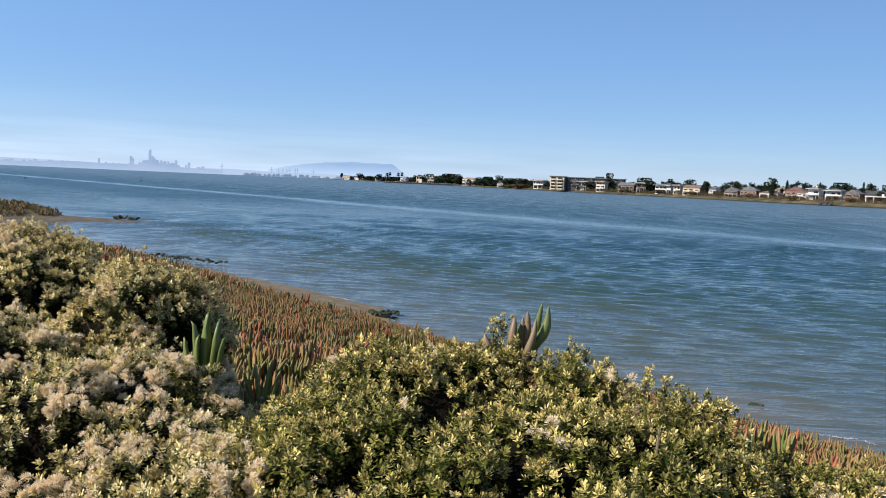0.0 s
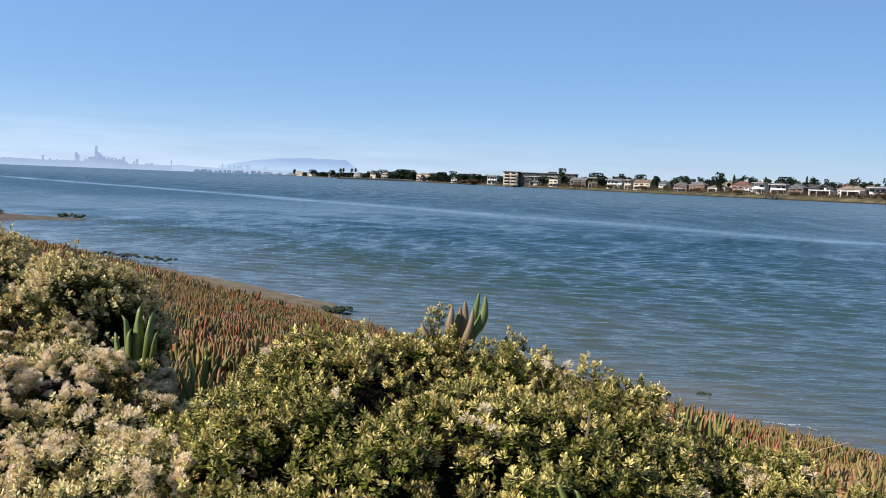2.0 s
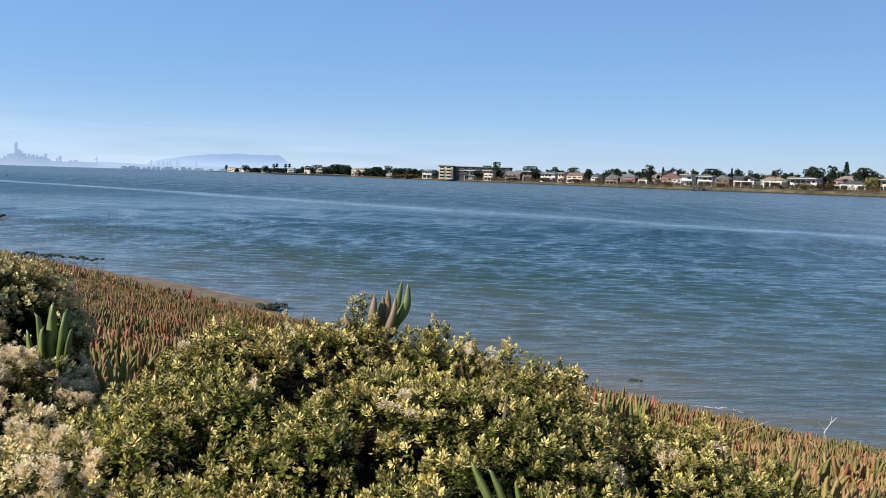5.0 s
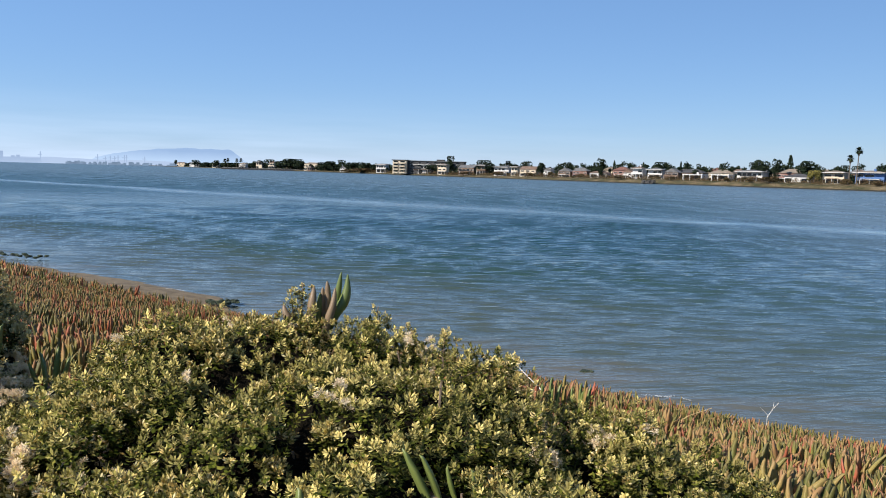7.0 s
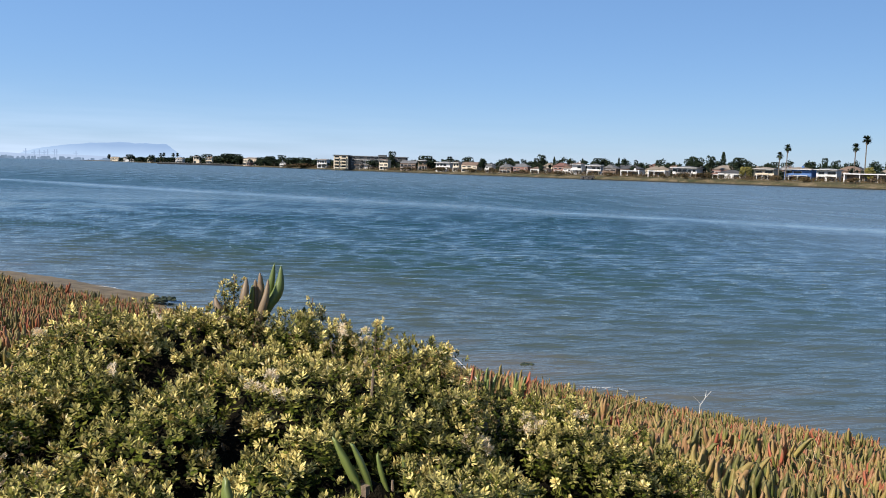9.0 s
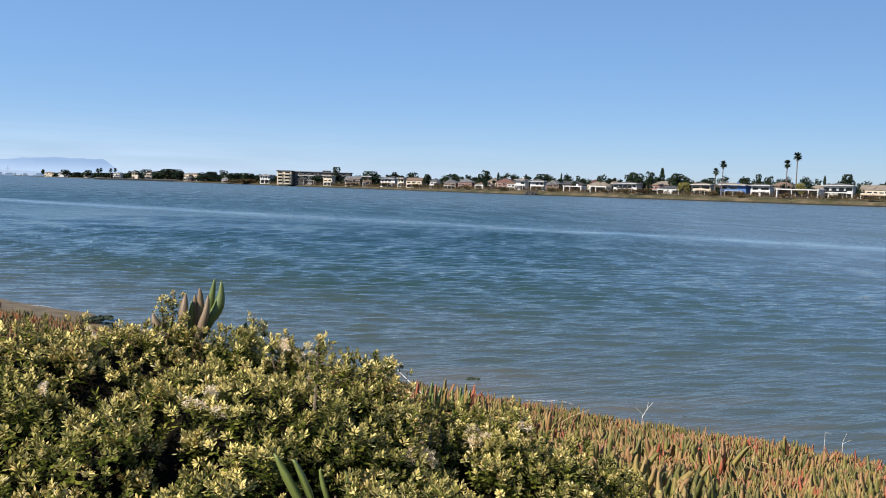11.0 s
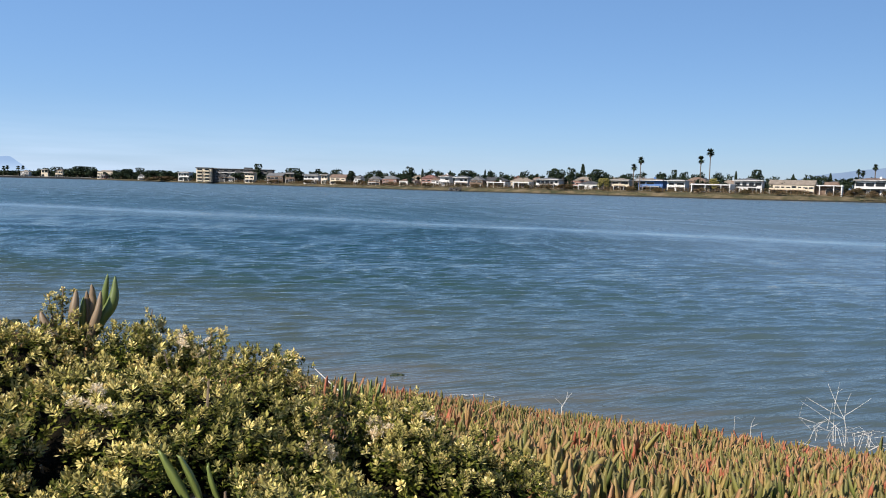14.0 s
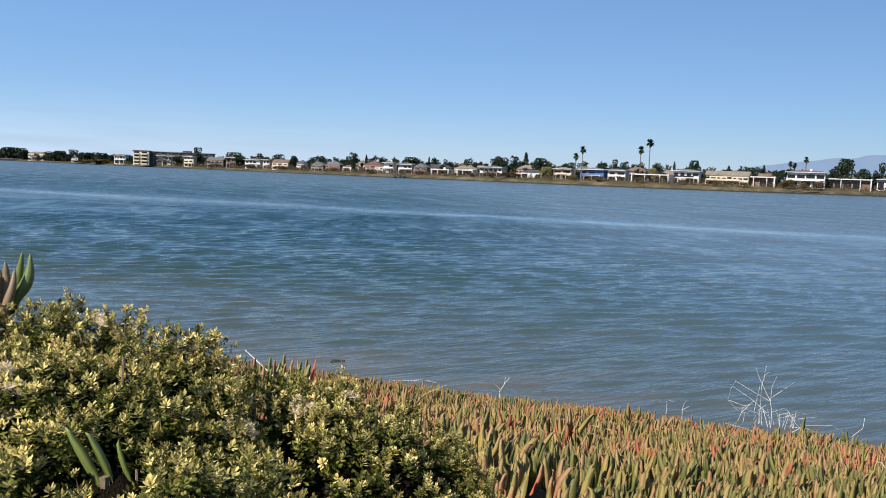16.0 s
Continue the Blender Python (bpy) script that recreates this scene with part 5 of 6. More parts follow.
_rng = random.Random(9)
SHOOTS = [shoot_template(_rng, _rng.randint(5, 7), _rng.randint(10, 14), _rng.uniform(0.028, 0.040)) for _ in range(8)]
BUDS = [bud_template(_rng, _rng.randint(5, 8)) for _ in range(4)]
FLUFFS = [fluff_template(_rng) for _ in range(4)]


def bush_clumps(rng, lobes, spacing, hollows):
    """Branch heads spread over the outer skin of a union of lobes: centre and outward way."""
    areas = [a * b + b * c + a * c for _, (a, b, c) in lobes]
    cells, found = {}, []
    for _ in range(int(9 * sum(areas) / spacing ** 2)):
        (cx, cy, cz), (ra, rb, rc) = rng.choices(lobes, areas)[0]
        d = Vector((rng.gauss(0, 1), rng.gauss(0, 1), rng.gauss(0.3, 0.9))).normalized()
        if d.z < -0.3:
            continue
        p = Vector((cx + d.x * ra, cy + d.y * rb, cz + d.z * rc))
        n = Vector((d.x / ra, d.y / rb, d.z / rc)).normalized()
        if p.z < ground_height(p.x, p.y) + 0.04 or any((p - Vector(c)).length < r for c, r in hollows):
            continue
        if any(((p.x - ex) / fa) ** 2 + ((p.y - ey) / fb) ** 2 + ((p.z - ez) / fc) ** 2 < 0.88 for (ex, ey, ez), (fa, fb, fc) in lobes):
            continue
        key = tuple(int(math.floor(q / spacing)) for q in p)
        near = [o for i in (-1, 0, 1) for j in (-1, 0, 1) for k in (-1, 0, 1) for o in cells.get((key[0] + i, key[1] + j, key[2] + k), ())]
        if any((p - o).length < spacing for o in near):
            continue
        cells.setdefault(key, []).append(p)
        found.append((p, n))
    return found


def joined(templates, rng, places, turns, paleness=None):
    vs, fs, ts, base = [], [], [], 0
    pick = np.array([rng.randrange(len(templates)) for _ in range(len(places))])
    for k, (v, f, *tips) in enumerate(templates):
        chosen = pick == k
        if not chosen.any():
            continue
        vv, ff = repeated(v, f, turns[chosen], places[chosen])
        vs.append(vv), fs.append(ff + base)
        base += len(vv)
        ts += [np.outer(paleness[chosen], t).ravel() for t in tips]
    return np.concatenate(vs), np.concatenate(fs), (np.concatenate(ts) if ts else None)


def growth(name, templates, rng, places, turns, material, paleness=None):
    v, f, tips = joined(templates, rng, places, turns, paleness)
    return arrays(name, v, f, MAT[material], tips)


def coyote_bush(seed, where, lobes, bloom, fluffy, label, ripeness=0.75, big=1.0, spacing=0.056, full=17, hollows=(), leaf="brush_leaf", gaps=-1.0, tuft=0.75):
    """Coyote brush: woody stems, branch heads crowded with leafy shoots, cream buds, silky seed fluff."""
    rng = random.Random(seed)
    ob = thing("coyote_bush", where, label, "bush", "coyote brush bushes")
    o = np.array(where)
    places, ways, paleness, size, flower, silk = [], [], [], [], [], []
    for c, n in bush_clumps(rng, lobes, spacing, hollows):
        swell = noise.noise(c * 6.0 + Vector((seed, 3, 9)))
        if swell < gaps:
            continue
        axis = (n * 0.8 + Vector((rng.gauss(0, 0.2), rng.gauss(0, 0.2), 0.6))).normalized()
        reach = 0.080 + 0.055 * swell + rng.uniform(-0.030, 0.022)
        root = c - n * 0.075
        # heads that face up turn pale more often: top light put into the colour
        ripe_and_lit = min(1.0, max(0.08, ripeness + 0.46 * max(0.0, n.z) - 0.30 + 0.35 * noise.noise(c * 4.0 + Vector((1, seed, 4))) + rng.uniform(-0.15, 0.15)))
        silky = rng.random() < fluffy * (1 + 1.4 * noise.noise(c * 5.0 + Vector((7, 1, seed))))
        budded = rng.random() < bloom
        count = int(full * rng.uniform(0.7, 1.3))
        for k in range(count + 9):
            inner = k >= count
            spread = 0.37 if not inner else 0.7
            d = (axis + Vector((rng.gauss(0, spread), rng.gauss(0, spread), rng.gauss(0, spread)))).normalized()
            tip = root + d * reach * (rng.uniform(0.80, 1.06) if not inner else rng.uniform(0.25, 0.7))
            way = (d * 0.8 + Vector((rng.gauss(0, 0.15), rng.gauss(0, 0.15), 0.45))).normalized()
            scale = big * rng.uniform(0.8, 1.2)
            p = tip - way * 0.036 * scale
            if p.z < ground_height(p.x, p.y) + 0.01:
                continue
            places.append(tuple(p)), ways.append(tuple(way)), size.append(scale)
            # inner shoots stay dark: shade inside the bush put into their colour
            paleness.append((rng.uniform(0.6, 1.0) if rng.random() < ripe_and_lit else rng.uniform(0.03, 0.5)) if not inner else rng.uniform(0.0, 0.12))
            flower.append(budded and not inner and rng.random() < 0.6)
            silk.append(silky and not inner and rng.random() < tuft)
    places, paleness, flower, silk = np.array(places), np.array(paleness), np.array(flower), np.array(silk)
    n = len(places)
    turns = frames_along(np.array(ways), np.array([rng.uniform(0, 6.28) for _ in range(n)])) * np.array(size)[:, None, None]
    local = places - o
    tagged(part("foliage", growth("foliage", SHOOTS, rng, local, turns, leaf, paleness), None, ob), kind="stuff")
    if flower.any():
        tagged(part("bloom", growth("bloom", BUDS, rng, local[flower], turns[flower], "brush_bud"), None, ob, "cream flower heads"), kind="stuff")
    if silk.any():
        heads = local[silk] + np.einsum("nij,j->ni", turns[silk], (0, 0, 0.036))
        many = np.repeat(heads, 4, 0) + np.array([[rng.gauss(0, 0.006) for _ in range(3)] for _ in range(4 * len(heads))])
        tagged(part("seed_fluff", growth("seed_fluff", FLUFFS, rng, many, np.repeat(turns[silk], 4, 0), "fluff"), None, ob, "silky white seed fluff"), kind="stuff")
    for (cx, cy, cz), (ra, rb, rc) in lobes:
        foot = Vector((cx, cy, ground_height(cx, cy) - 0.05)) - Vector(where)
        for k in range(9):
            d = Vector((rng.gauss(0, 0.5), rng.gauss(0, 0.5), 0.75)).normalized()
            end = Vector((cx + d.x * ra * 0.85, cy + d.y * rb * 0.85, cz + d.z * rc * 0.82)) - Vector(where)
            mid = foot.lerp(end, 0.5) + Vector((rng.gauss(0, 0.04), rng.gauss(0, 0.04), 0.02))
            part("branch", tube([foot, mid, end], [0.009, 0.006, 0.002], 5), MAT["twig"], ob)
    # solid near-black core added inside each lobe so that gaps look shaded
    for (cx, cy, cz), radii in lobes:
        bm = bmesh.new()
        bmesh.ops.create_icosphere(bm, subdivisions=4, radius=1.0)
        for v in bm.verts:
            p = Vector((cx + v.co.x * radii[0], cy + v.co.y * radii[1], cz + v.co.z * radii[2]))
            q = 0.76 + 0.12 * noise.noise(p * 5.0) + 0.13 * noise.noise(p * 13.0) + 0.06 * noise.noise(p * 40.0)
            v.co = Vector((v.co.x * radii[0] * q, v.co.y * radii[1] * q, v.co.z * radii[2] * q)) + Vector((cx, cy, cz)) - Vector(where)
        part("twig_mass", bm, MAT["bush_shade"], ob)
    return ob


def sprig(where, way, long, label="upright leafy coyote brush sprig above the bush", paleness=0.75):
    """A single long shoot standing clear of the bush."""
    rng = random.Random(int(where[0] * 1000))
    ob = thing("brush_sprig", where, label, "sprig", "sprigs above the bush")
    w = Vector(way).normalized()
    part("stem", tube([w * -0.05, w * long * 0.5, w * long], [0.0022, 0.0018, 0.001], 5), MAT["twig"], ob)
    steps = max(8, int(long / 0.0036))
    at = [(k + 0.3) / steps for k in range(steps)]
    places = np.array([tuple(w * long * q - w * 0.02) for q in at])
    ways = np.array([tuple((w + Vector((rng.gauss(0, 0.55), rng.gauss(0, 0.55), rng.gauss(0, 0.35)))).normalized()) for _ in range(steps)])
    turns = frames_along(ways, np.array([rng.uniform(0, 6.28) for _ in range(steps)])) * 0.72
    part("foliage", growth("foliage", SHOOTS, rng, places, turns, "brush_leaf", np.array([paleness * (0.25 + 0.75 * q) for q in at])), None, ob)
    tagged(part("bloom", growth("bloom", BUDS, rng, places[-3:], turns[-3:], "brush_bud"), None, ob), kind="stuff")
    return ob


def tall_shoot(where):
    """The old ice plant shoot above the bush: tan upright fingers and one fat green hooked leaf."""
    ob = thing("ice_plant", where, "tall ice plant shoot with tan leaves and a hooked green one", "ice plant", "tall ice plant shoots")
    part("stem", tube([(0, 0, -0.35), (0.005, 0, -0.1), (0, 0, 0.012)], [0.008, 0.008, 0.007], 7), MAT["twig"], ob)
    leaves = (
        ("ice_old", [(-0.038, -0.012, -0.02), (-0.054, -0.014, 0.012), (-0.064, -0.012, 0.034), (-0.070, -0.008, 0.054)], 0.0095),
        ("ice_green", [(-0.036, -0.006, -0.02), (-0.043, -0.006, 0.010), (-0.049, -0.004, 0.034)], 0.008),
        ("ice_old", [(-0.014, -0.012, -0.02), (-0.012, -0.015, 0.030), (-0.008, -0.013, 0.068), (-0.005, -0.006, 0.094)], 0.0098),
        ("ice_green", [(0.004, 0.004, -0.01), (0.005, 0.003, 0.030), (0.007, 0.003, 0.060), (0.008, 0.004, 0.078)], 0.0062),
        ("ice_old", [(0.014, 0.008, -0.01), (0.015, 0.010, 0.04), (0.014, 0.010, 0.072), (0.014, 0.008, 0.090)], 0.0062),
        ("ice_old", [(0.022, 0.006, -0.01), (0.024, 0.008, 0.045), (0.025, 0.008, 0.082), (0.023, 0.006, 0.104)], 0.0078),
        ("ice_old", [(0.016, -0.014, -0.02), (0.026, -0.018, 0.022), (0.036, -0.018, 0.058), (0.040, -0.014, 0.092)], 0.0085),
        ("ice_green", [(0.032, 0.010, 0.0), (0.042, 0.012, 0.050), (0.049, 0.010, 0.088), (0.054, 0.006, 0.124)], 0.0082),
        ("ice_green", [(0.026, 0.0, 0.0), (0.042, 0.0, 0.034), (0.056, 0.0, 0.053), (0.064, 0.0, 0.073), (0.067, 0.0, 0.094), (0.0675, 0.0, 0.120)], 0.0115),
    )
    for material, points, wide in leaves:
        knots = [Vector(p) for p in points]
        rings, radii = [], []
        for k in range(13):
            q = k / 12
            at = q * (len(knots) - 1)
            i = min(int(at), len(knots) - 2)
            before, after = knots[max(i - 1, 0)], knots[min(i + 2, len(knots) - 1)]
            f = at - i
            rings.append(0.5 * (2 * knots[i] + (knots[i + 1] - before) * f + (2 * before - 5 * knots[i] + 4 * knots[i + 1] - after) * f * f + (3 * knots[i] - 3 * knots[i + 1] + after - before) * f ** 3))
            radii.append(wide * 1.08 * (0.8 + 0.25 * math.sin(math.pi * q)) * max(0.03, 1 - q ** 3) ** 0.7)
        smooth(part("leaf", tube(rings, radii, 7), MAT[material], ob, "green curved leaf" if wide > 0.011 else ""))
    return ob


HOLES = [((0.30, 0.99, 3.05), 0.10), ((0.37, 1.06, 3.03), 0.075), ((0.22, 0.93, 3.06), 0.05), ((0.37, 0.98, 3.08), 0.08), ((0.44, 1.03, 3.05), 0.065)]
coyote_bush(1, (0.3, 1.4, 2.45), GREEN_LOBES, 0.35, 0.08, "broad green and cream coyote brush bush on the bank", 0.20, 1.0, spacing=0.052, full=20, hollows=HOLES, tuft=0.12)
coyote_bush(2, (-0.7, 1.7, 2.45), PALE_LOBES, 0.8, 0.36, "pale coyote brush bush in silky white seed", 0.62, 1.0, full=17, leaf="pale_leaf", gaps=-0.33)
coyote_bush(3, (-1.2, 2.6, 2.45), BACK_LOBES, 1.0, 0.10, "cream-budded coyote brush bush beside the ice plant", 0.86, 1.1, full=18, leaf="pale_leaf", gaps=-0.36)
sprig((0.348, 1.22, 3.145), (0.05, 0, 1), 0.078, paleness=0.5)
sprig((0.31, 1.36, 3.10), (-0.25, 0.1, 1), 0.06)
sprig((0.120, 1.72, 3.13), (-0.12, 0, 1), 0.085)
sprig((0.132, 1.73, 3.13), (0.04, 0, 1), 0.10)
sprig((0.305, 1.83, 3.09), (0.1, 0, 1), 0.07)
sprig((0.395, 1.75, 3.07), (-0.45, 0, 1), 0.07, paleness=0.8)
sprig((0.425, 1.62, 3.065), (0.02, 0, 1), 0.085, paleness=0.8)
sprig((0.48, 1.47, 3.095), (1, 0.1, 0.3), 0.075, paleness=0.85)
sprig((-0.03, 1.70, 3.12), (-0.2, 0, 1), 0.07, paleness=0.85)
tall_shoot((0.165, 1.73, 3.128))
ice_tuft((-0.572, 1.9, 3.01), [(-0.05, 0, 0.14, 0.5, -0.02), (0.06, 0, 0.165, 1.9, 0.0), (0.12, 0.05, 0.15, 4.6, 0.018), (-0.12, 0, 0.10, 1.6, -0.035), (0.22, -0.1, 0.11, 2.5, 0.03), (0.0, -0.1, 0.11, 3.5, -0.01)], "tall green ice plant shoot among the bushes", material="ice_green", fat=0.95)
ice_tuft((-0.44, 1.95, 2.94), [(-0.1, 0, 0.10, 0.5, -0.01), (0.1, 0, 0.11, 1.9, 0.01), (0.3, 0, 0.09, 4.6, 0.02), (-0.35, 0, 0.08, 1.6, -0.02)], "low green ice plant shoot among the bushes", material="ice_green", fat=0.85)
ice_tuft((0.30, 1.0, 3.03), [(-0.50, 0.1, 0.09, 1.57, -0.004), (-0.42, 0, 0.08, 0.6, 0.010), (-0.30, 0, 0.06, 3.3, 0.032), (-0.1, 0, 0.05, 0.2, 0.055)], "dark green ice plant leaves low in the bush", material="ice_green", fat=0.85)
ice_tuft((0.125, 0.90, 3.045), [(-0.08, 0, 0.062, 1.2, 0.0), (0.3, 0.2, 0.04, 4.2, 0.012), (-0.5, 0.1, 0.04, 2.2, -0.01)], "short pale green ice plant tip low in the bush", material="ice_green", fat=1.6)
for _k, (_x, _y, _z) in enumerate(((0.75, 1.97, 2.84), (0.80, 2.0, 2.835), (0.845, 2.02, 2.84), (0.885, 2.0, 2.825), (0.93, 2.08, 2.815))):
    ice_tuft((_x, _y, _z), [(-0.12, 0, 0.085, 0.5 + _k, -0.014), (0.05, 0.05, 0.105 - 0.004 * _k, 1.9, 0.0), (0.20, 0, 0.085, 4.6 - _k, 0.014), (-0.02, -0.15, 0.075, 2.6, 0.006)], "upright olive ice plant shoot at the bush's edge", material="ice_green" if _k % 2 else "ice_leaf", fat=0.95)
ice_carpet()


def dry_twig(where, label, branches, thick=0.003, material="dry_twig", name="dry_twig", turn=0.0):
    """Bleached twig; branches: lists of points."""
    ob = thing(name, where, label, "twig", "dry twigs", turn)
    for k, pts in enumerate(branches):
        part("stem" if k == 0 else "side_twig", tube(pts, [thick * (1 - 0.6 * i / (len(pts) - 1)) * (1 if k == 0 else 0.7) for i in range(len(pts))], 5), MAT[material], ob)
    return ob


dry_twig((4.37, 6.36, 1.29), "bleached forked twig standing in the ice plant", [[(0, 0, -0.2), (0.0, 0, 0.06), (0.05, 0, 0.13), (0.11, 0, 0.19)], [(0.012, 0, 0.07), (-0.04, 0, 0.12), (-0.075, 0, 0.15)], [(0.05, 0, 0.13), (0.06, 0, 0.2)]], 0.0045)
_r = random.Random(6)
_tw = [
    [(0.02, 0, -0.25), (0.02, 0, 0.0), (-0.01, 0, 0.155), (-0.155, 0.03, 0.42), (-0.24, 0.04, 0.62)],
    [(-0.13, 0, -0.2), (-0.14, 0, 0.0), (-0.144, -0.02, 0.31), (-0.10, -0.02, 0.69)],
    [(-0.144, 0, 0.355), (-0.11, 0.02, 0.53), (-0.05, 0.03, 0.58)],
    [(-0.02, 0, 0.155), (-0.22, -0.05, 0.27), (-0.50, -0.05, 0.41), (-0.555, -0.03, 0.29), (-0.59, 0, 0.09), (-0.42, 0, -0.07)],
    [(-0.04, 0.05, -0.05), (-0.245, 0.08, 0.11), (-0.58, 0.1, 0.30)],
    [(0.0, 0.03, 0.20), (0.13, 0.05, 0.31), (0.31, 0.08, 0.47)],
    [(-0.01, 0, 0.155), (0.0, 0.05, 0.355), (0.055, 0.08, 0.51)],
    [(-0.22, -0.05, 0.0), (-0.19, -0.05, 0.22), (-0.167, -0.05, 0.38)],
    [(-0.58, 0, 0.09), (-0.36, 0.02, 0.03), (-0.245, 0.03, 0.07)],
    [(-0.40, -0.05, -0.07), (-0.29, -0.03, 0.07), (-0.22, 0, 0.11)],
    [(0.11, 0, -0.04), (0.245, 0, 0.02), (0.355, -0.03, -0.13), (0.51, -0.05, -0.26)],
    [(0.2, 0, -0.25), (0.26, 0, 0.03), (0.36, 0.03, -0.1)],
    [(0.30, 0, -0.2), (0.45, 0.05, -0.18), (0.65, 0.05, -0.25)],
]
for _ in range(22):
    _x = _r.uniform(-0.45, 0.5)
    _tw.append([(_x, _r.uniform(-0.1, 0.1), -0.2), (_x + _r.uniform(-0.08, 0.08), 0, _r.uniform(-0.08, 0.05)), (_x + _r.uniform(-0.2, 0.2), _r.uniform(-0.1, 0.1), _r.uniform(-0.1, 0.14))])
_tw = [[(0.71 * a, b, 0.70 * c) for a, b, c in line] for line in _tw]
dry_twig((7.08, 5.40, 1.12), "bleached dead bush of thin bare twigs on the bank", _tw, 0.0036, name="dead_bush", turn=-50)
dry_twig((6.37, 5.92, 1.06), "small bleached twig standing in the ice plant", [[(0, 0, -0.2), (0.0, 0, 0.03), (0.03, 0, 0.12)], [(0.0, 0, 0.01), (0.07, 0, 0.06)], [(-0.16, 0, -0.1), (-0.16, 0, 0.10), (-0.10, 0, 0.08)]], 0.0032, turn=-48)
rubble("algae_rock", (5.3, 13.35, -0.02), "dark algae-covered rock awash near the bank", (0.16, 0.06, 0.0), 6, 0.085, 15, "rock", 0.28)
rubble("shore_rocks", (-10.2, 31.4, 0.08), "low dark algae-covered rocks at the waterline", (1.9, 0.35, 0.03), 60, 0.10, 16, "rock", 0.45, turn=-30)
rubble("tip_rocks", (-1.55, 20.5, 0.06), "small dark rocks at the tip of the mud flat", (0.40, 0.28, 0.06), 18, 0.11, 19, "rock", 0.5)
rubble("spit_rocks", (-22.0, 54.5, 0.1), "dark rock at the tip of the mud spit", (0.9, 0.35, 0.20), 30, 0.15, 17, "rock", 0.55)


def spit_inside(x, y):
    """How far inside the spit's edge a place lies."""
    front = (x + 20) * 0.65 - (y - 54) * 0.76
    rear = (x + 20) * 0.40 + (y - 54) * 0.92
    return -max(front, rear) + 0.5 * wobble(x, y, 0.35)


def spit_height(x, y):
    inside = spit_inside(x, y)
    hummock = 0.8 * min(1.0, max(0.0, inside - 2.6) / 1.6) * (0.8 + 0.5 * wobble(x, y, 0.5, 2.0)) if x < -26 else 0.0
    return max(-0.3, min(0.32, 0.09 * inside)) + 0.03 * wobble(x, y, 0.7) + hummock


def spit():
    """The low mud spit with its hummock of marsh grass."""
    ob = sheet("mud_spit", np.linspace(-80, -18, 150), np.linspace(22, 92, 150), spit_height, MAT["spit"])
    return tagged(ob, "low spit of wet brown mud in the bay", "mud", kind="structure")


spit()


def marsh():
    rng = random.Random(12)
    blade = np.array([(-0.05, 0, 0), (0.05, 0, 0), (0.03, 0.05, 0.6), (0.0, 0.14, 1.0)])
    tris = np.array([(0, 1, 2), (0, 2, 3)])
    places, ups = [], []
    while len(places) < 36000:
        x, y = rng.uniform(-58, -26), rng.uniform(46, 78)
        if spit_inside(x, y) > 2.7 + 0.5 * wobble(x, y, 0.8):
            places.append((x, y, spit_height(x, y) - 0.05))
            ups.append((rng.gauss(0, 0.35), rng.gauss(0, 0.35), 1))
    n = len(places)
    turns = frames_along(np.array(ups), np.array([rng.uniform(0, 6.28) for _ in range(n)])) * np.array([rng.uniform(0.4, 1.0) for _ in range(n)])[:, None, None]
    ob = new("marsh_grass", arrays("marsh_grass", *repeated(blade * (1.3, 1.0, 0.34), tris, turns, np.array(places)), MAT["marsh"]))
    return tagged(ob, "olive and brown marsh grass on the mud spit", "grass", kind="stuff")


marsh()


def stalk(where, way, long, thick=0.002, material="straw", sag=0.0):
    """A dry stalk lying over the leaves."""
    w = Vector(way).normalized() * long
    ob = thing("dry_stalk", where, "thin dry stalk lying over the ice plant", "stalk", "dry stalks")
    part("stem", tube([(0, 0, 0), w * 0.5 + Vector((0, 0, sag)), w], [thick, thick * 0.85, thick * 0.5], 5), MAT[material], ob)
    return ob


stalk((1.122, 3.0, 2.60), (-0.07, 0.2, 0.075), 0.23, 0.0028, "dry_twig")
stalk((2.82, 3.2, 1.99), (0.066, 0, 0.11), 0.15, 0.0022)
stalk((2.888, 3.2, 2.10), (0.23, 0, -0.10), 0.27, 0.0022)
stalk((3.05, 3.35, 2.02), (0.12, 0.1, 0.10), 0.2, 0.002)
for k in range(26):
    _x, _y = _r.uniform(1.4, 6.4), _r.uniform(2.2, 6.2)
    if along(_x, _y)[0] < 7.4:
        stalk((_x, _y, ground_height(_x, _y) + 0.085), (_r.gauss(0, 1), _r.gauss(0, 1), _r.gauss(0.02, 0.06)), _r.uniform(0.12, 0.38), _r.uniform(0.0014, 0.0026), "straw" if _r.random() < 0.75 else "dry_twig", 0.02)
for k in range(8):
    stalk((6.50 + 0.02 * k, 5.80 - 0.05 * k, ground_height(6.5, 5.8) + 0.17), (-0.45 + _r.gauss(0, 0.05), -0.85 + _r.gauss(0, 0.05), 0.08), _r.uniform(0.6, 0.95), 0.0032, "straw", 0.02)
for k in range(10):
    stalk((_r.uniform(5.9, 6.9), _r.uniform(4.6, 5.4), ground_height(6.4, 5.0) + 0.11), (_r.gauss(0.5, 0.5), _r.gauss(-0.5, 0.4), _r.gauss(0.0, 0.12)), _r.uniform(0.2, 0.5), 0.0026, "straw", 0.03)
dry_twig((8.4, 5.95, 0.50), "bleached arching twig at the edge of the bank", [[(-0.4, 0, 0.05), (0, 0, 0.15), (0.5, 0, 0.09), (0.9, 0, -0.12)], [(0.9, 0, -0.1), (1.1, 0, -0.02), (1.2, 0.05, 0.1)]], 0.006)


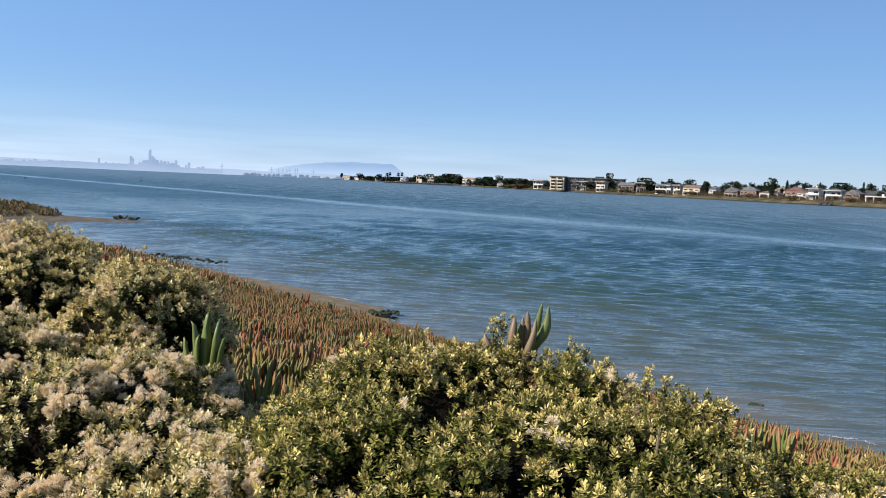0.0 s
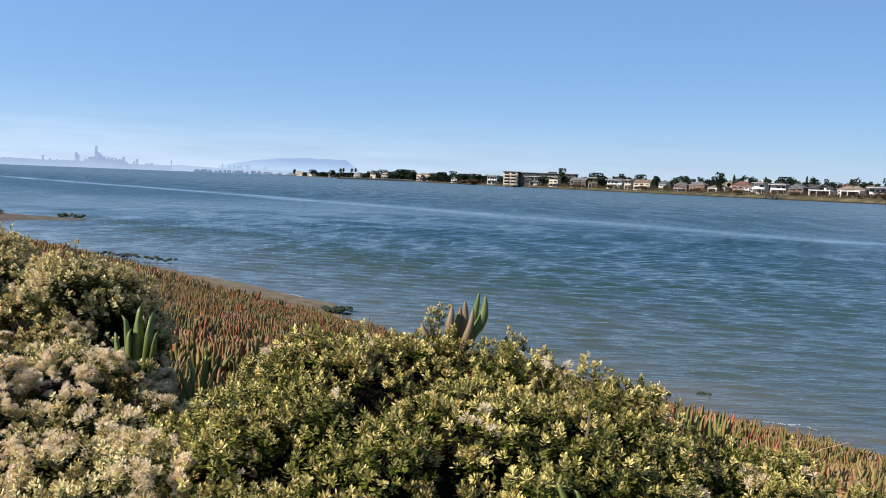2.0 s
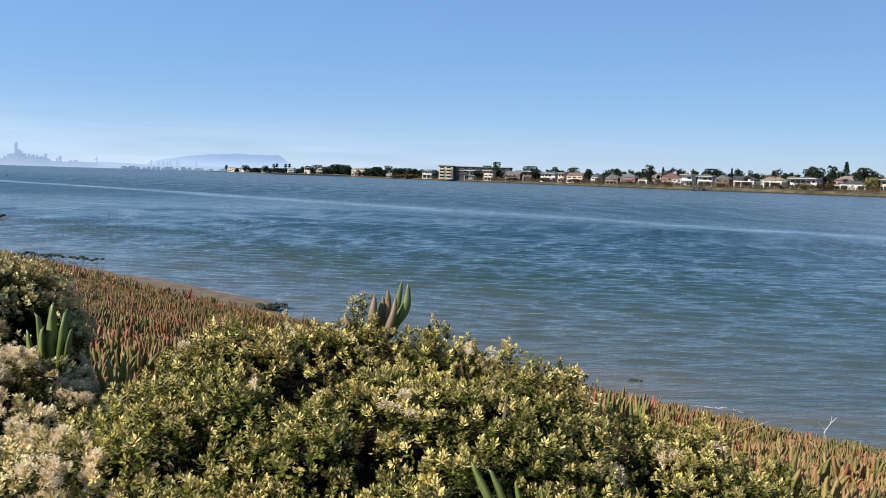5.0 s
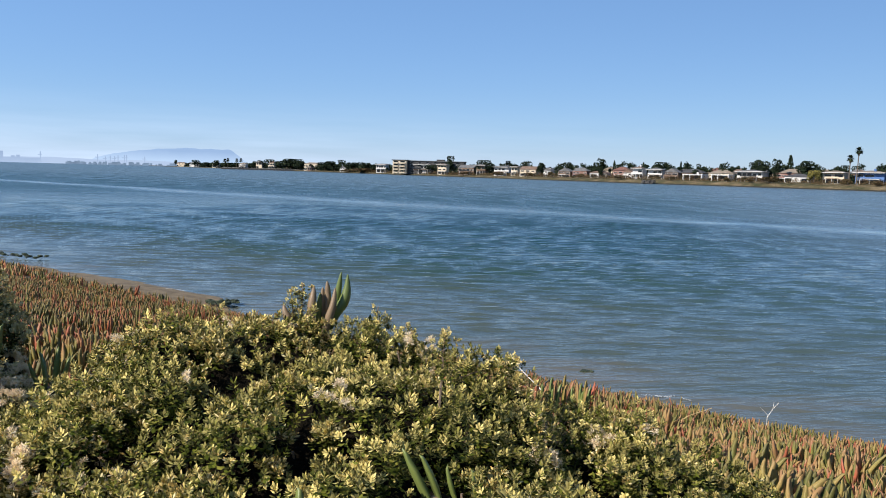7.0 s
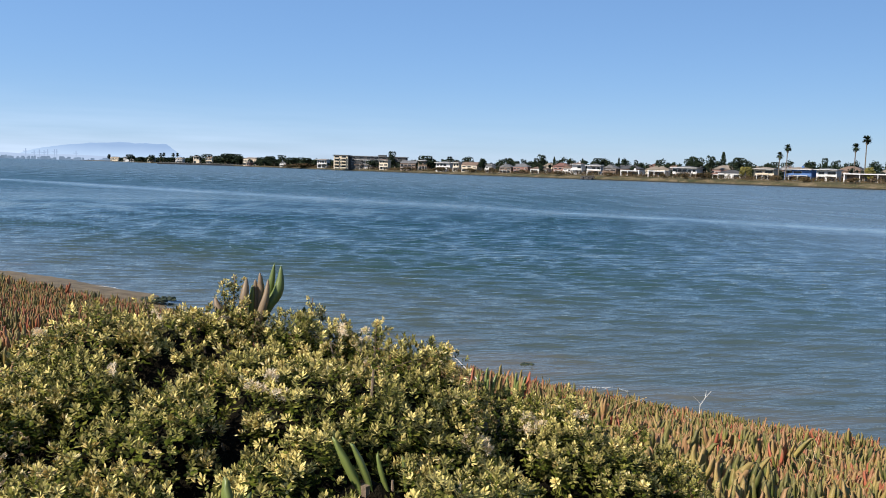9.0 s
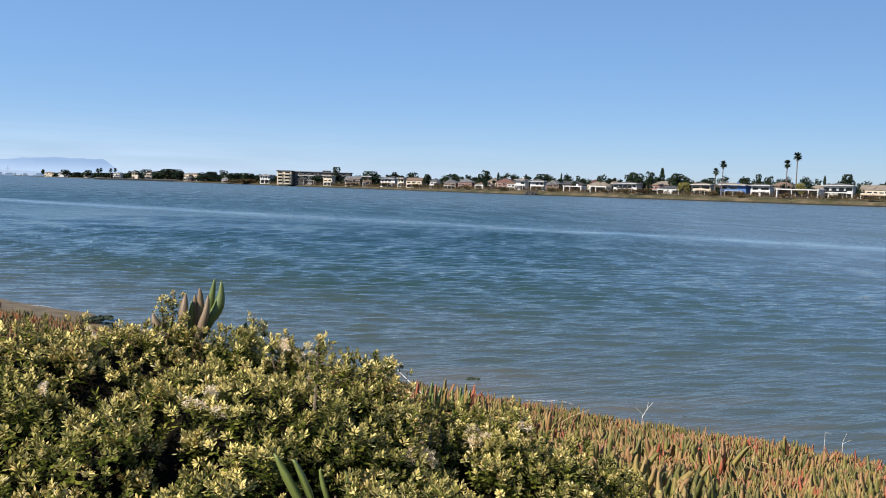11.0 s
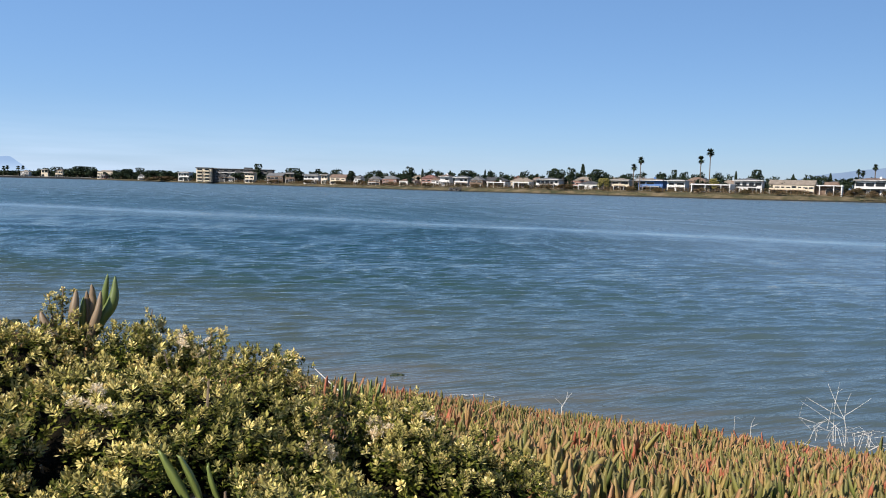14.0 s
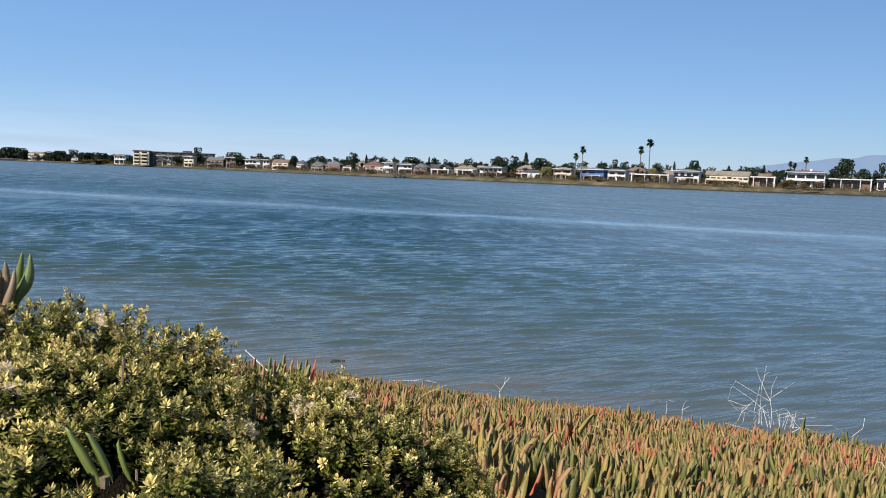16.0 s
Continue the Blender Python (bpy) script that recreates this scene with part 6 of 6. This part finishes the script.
dry_twig((1.10, 2.90, 2.55), "short black withered stalk beside the bush", [[(0, 0, -0.25), (0.0, 0, 0.06), (-0.012, 0, 0.12)], [(-0.012, 0, 0.12), (0.01, 0, 0.135)], [(0, 0, 0.05), (0.03, 0, 0.09)]], 0.006, "rip_rap", "withered_stalk")


def foam(x, y, way, long, seed):
    """A short broken line of foam where a wavelet runs out: many flat bubbles."""
    rng = random.Random(seed)
    dome = np.array([(math.cos(a), math.sin(a), 0) for a in np.linspace(0, 2 * math.pi, 6, endpoint=False)] + [(0, 0, 0.5)])
    tris = np.array([(k, (k + 1) % 6, 6) for k in range(6)])
    places, sizes = [], []
    for _ in range(int(170 * long)):
        q = rng.uniform(-0.5, 0.5)
        if wobble(q * 5, seed, 1.3) < -0.12:
            continue
        off = rng.gauss(0, 0.022) + 0.10 * wobble(q * 3, seed, 1.0, 5.0)
        places.append((q * long * math.cos(way) - off * math.sin(way), q * long * math.sin(way) + off * math.cos(way), 0.0))
        sizes.append(rng.uniform(0.004, 0.013) * (1 - abs(q)))
    turns = np.array([np.eye(3) * k for k in sizes])
    ob = new("foam", arrays("foam", *repeated(dome, tris, turns, np.array(places)), MAT["foam"]))
    ob.matrix_world = pose(x, y, 0.03)
    return tagged(ob, "thin broken line of white foam at the waterline", "foam", kind="stuff")


foam(6.0, 11.5, radians(-27), 0.8, 3)
foam(-3.3, 23.3, radians(-38), 1.9, 8)
foam(-5.2, 25.0, radians(-45), 1.4, 5)
foam(-20.6, 55.6, radians(-20), 3.0, 6)


def buoy(x, y):
    """A small dark mooring float."""
    ob = thing("mooring_buoy", (x, y, 0), "small dark mooring buoy on the water", "buoy", "mooring buoys")
    bm = bmesh.new()
    bmesh.ops.create_uvsphere(bm, u_segments=14, v_segments=9, radius=0.32)
    smooth(part("float_body", bm, MAT["rip_rap"], ob))
    part("mast", tube([(0, 0, 0.28), (0, 0, 0.62)], [0.05, 0.04], 6), MAT["rip_rap"], ob)
    return ob


buoy(-112.3, 211.6)
buoy(-103.0, 267.4)
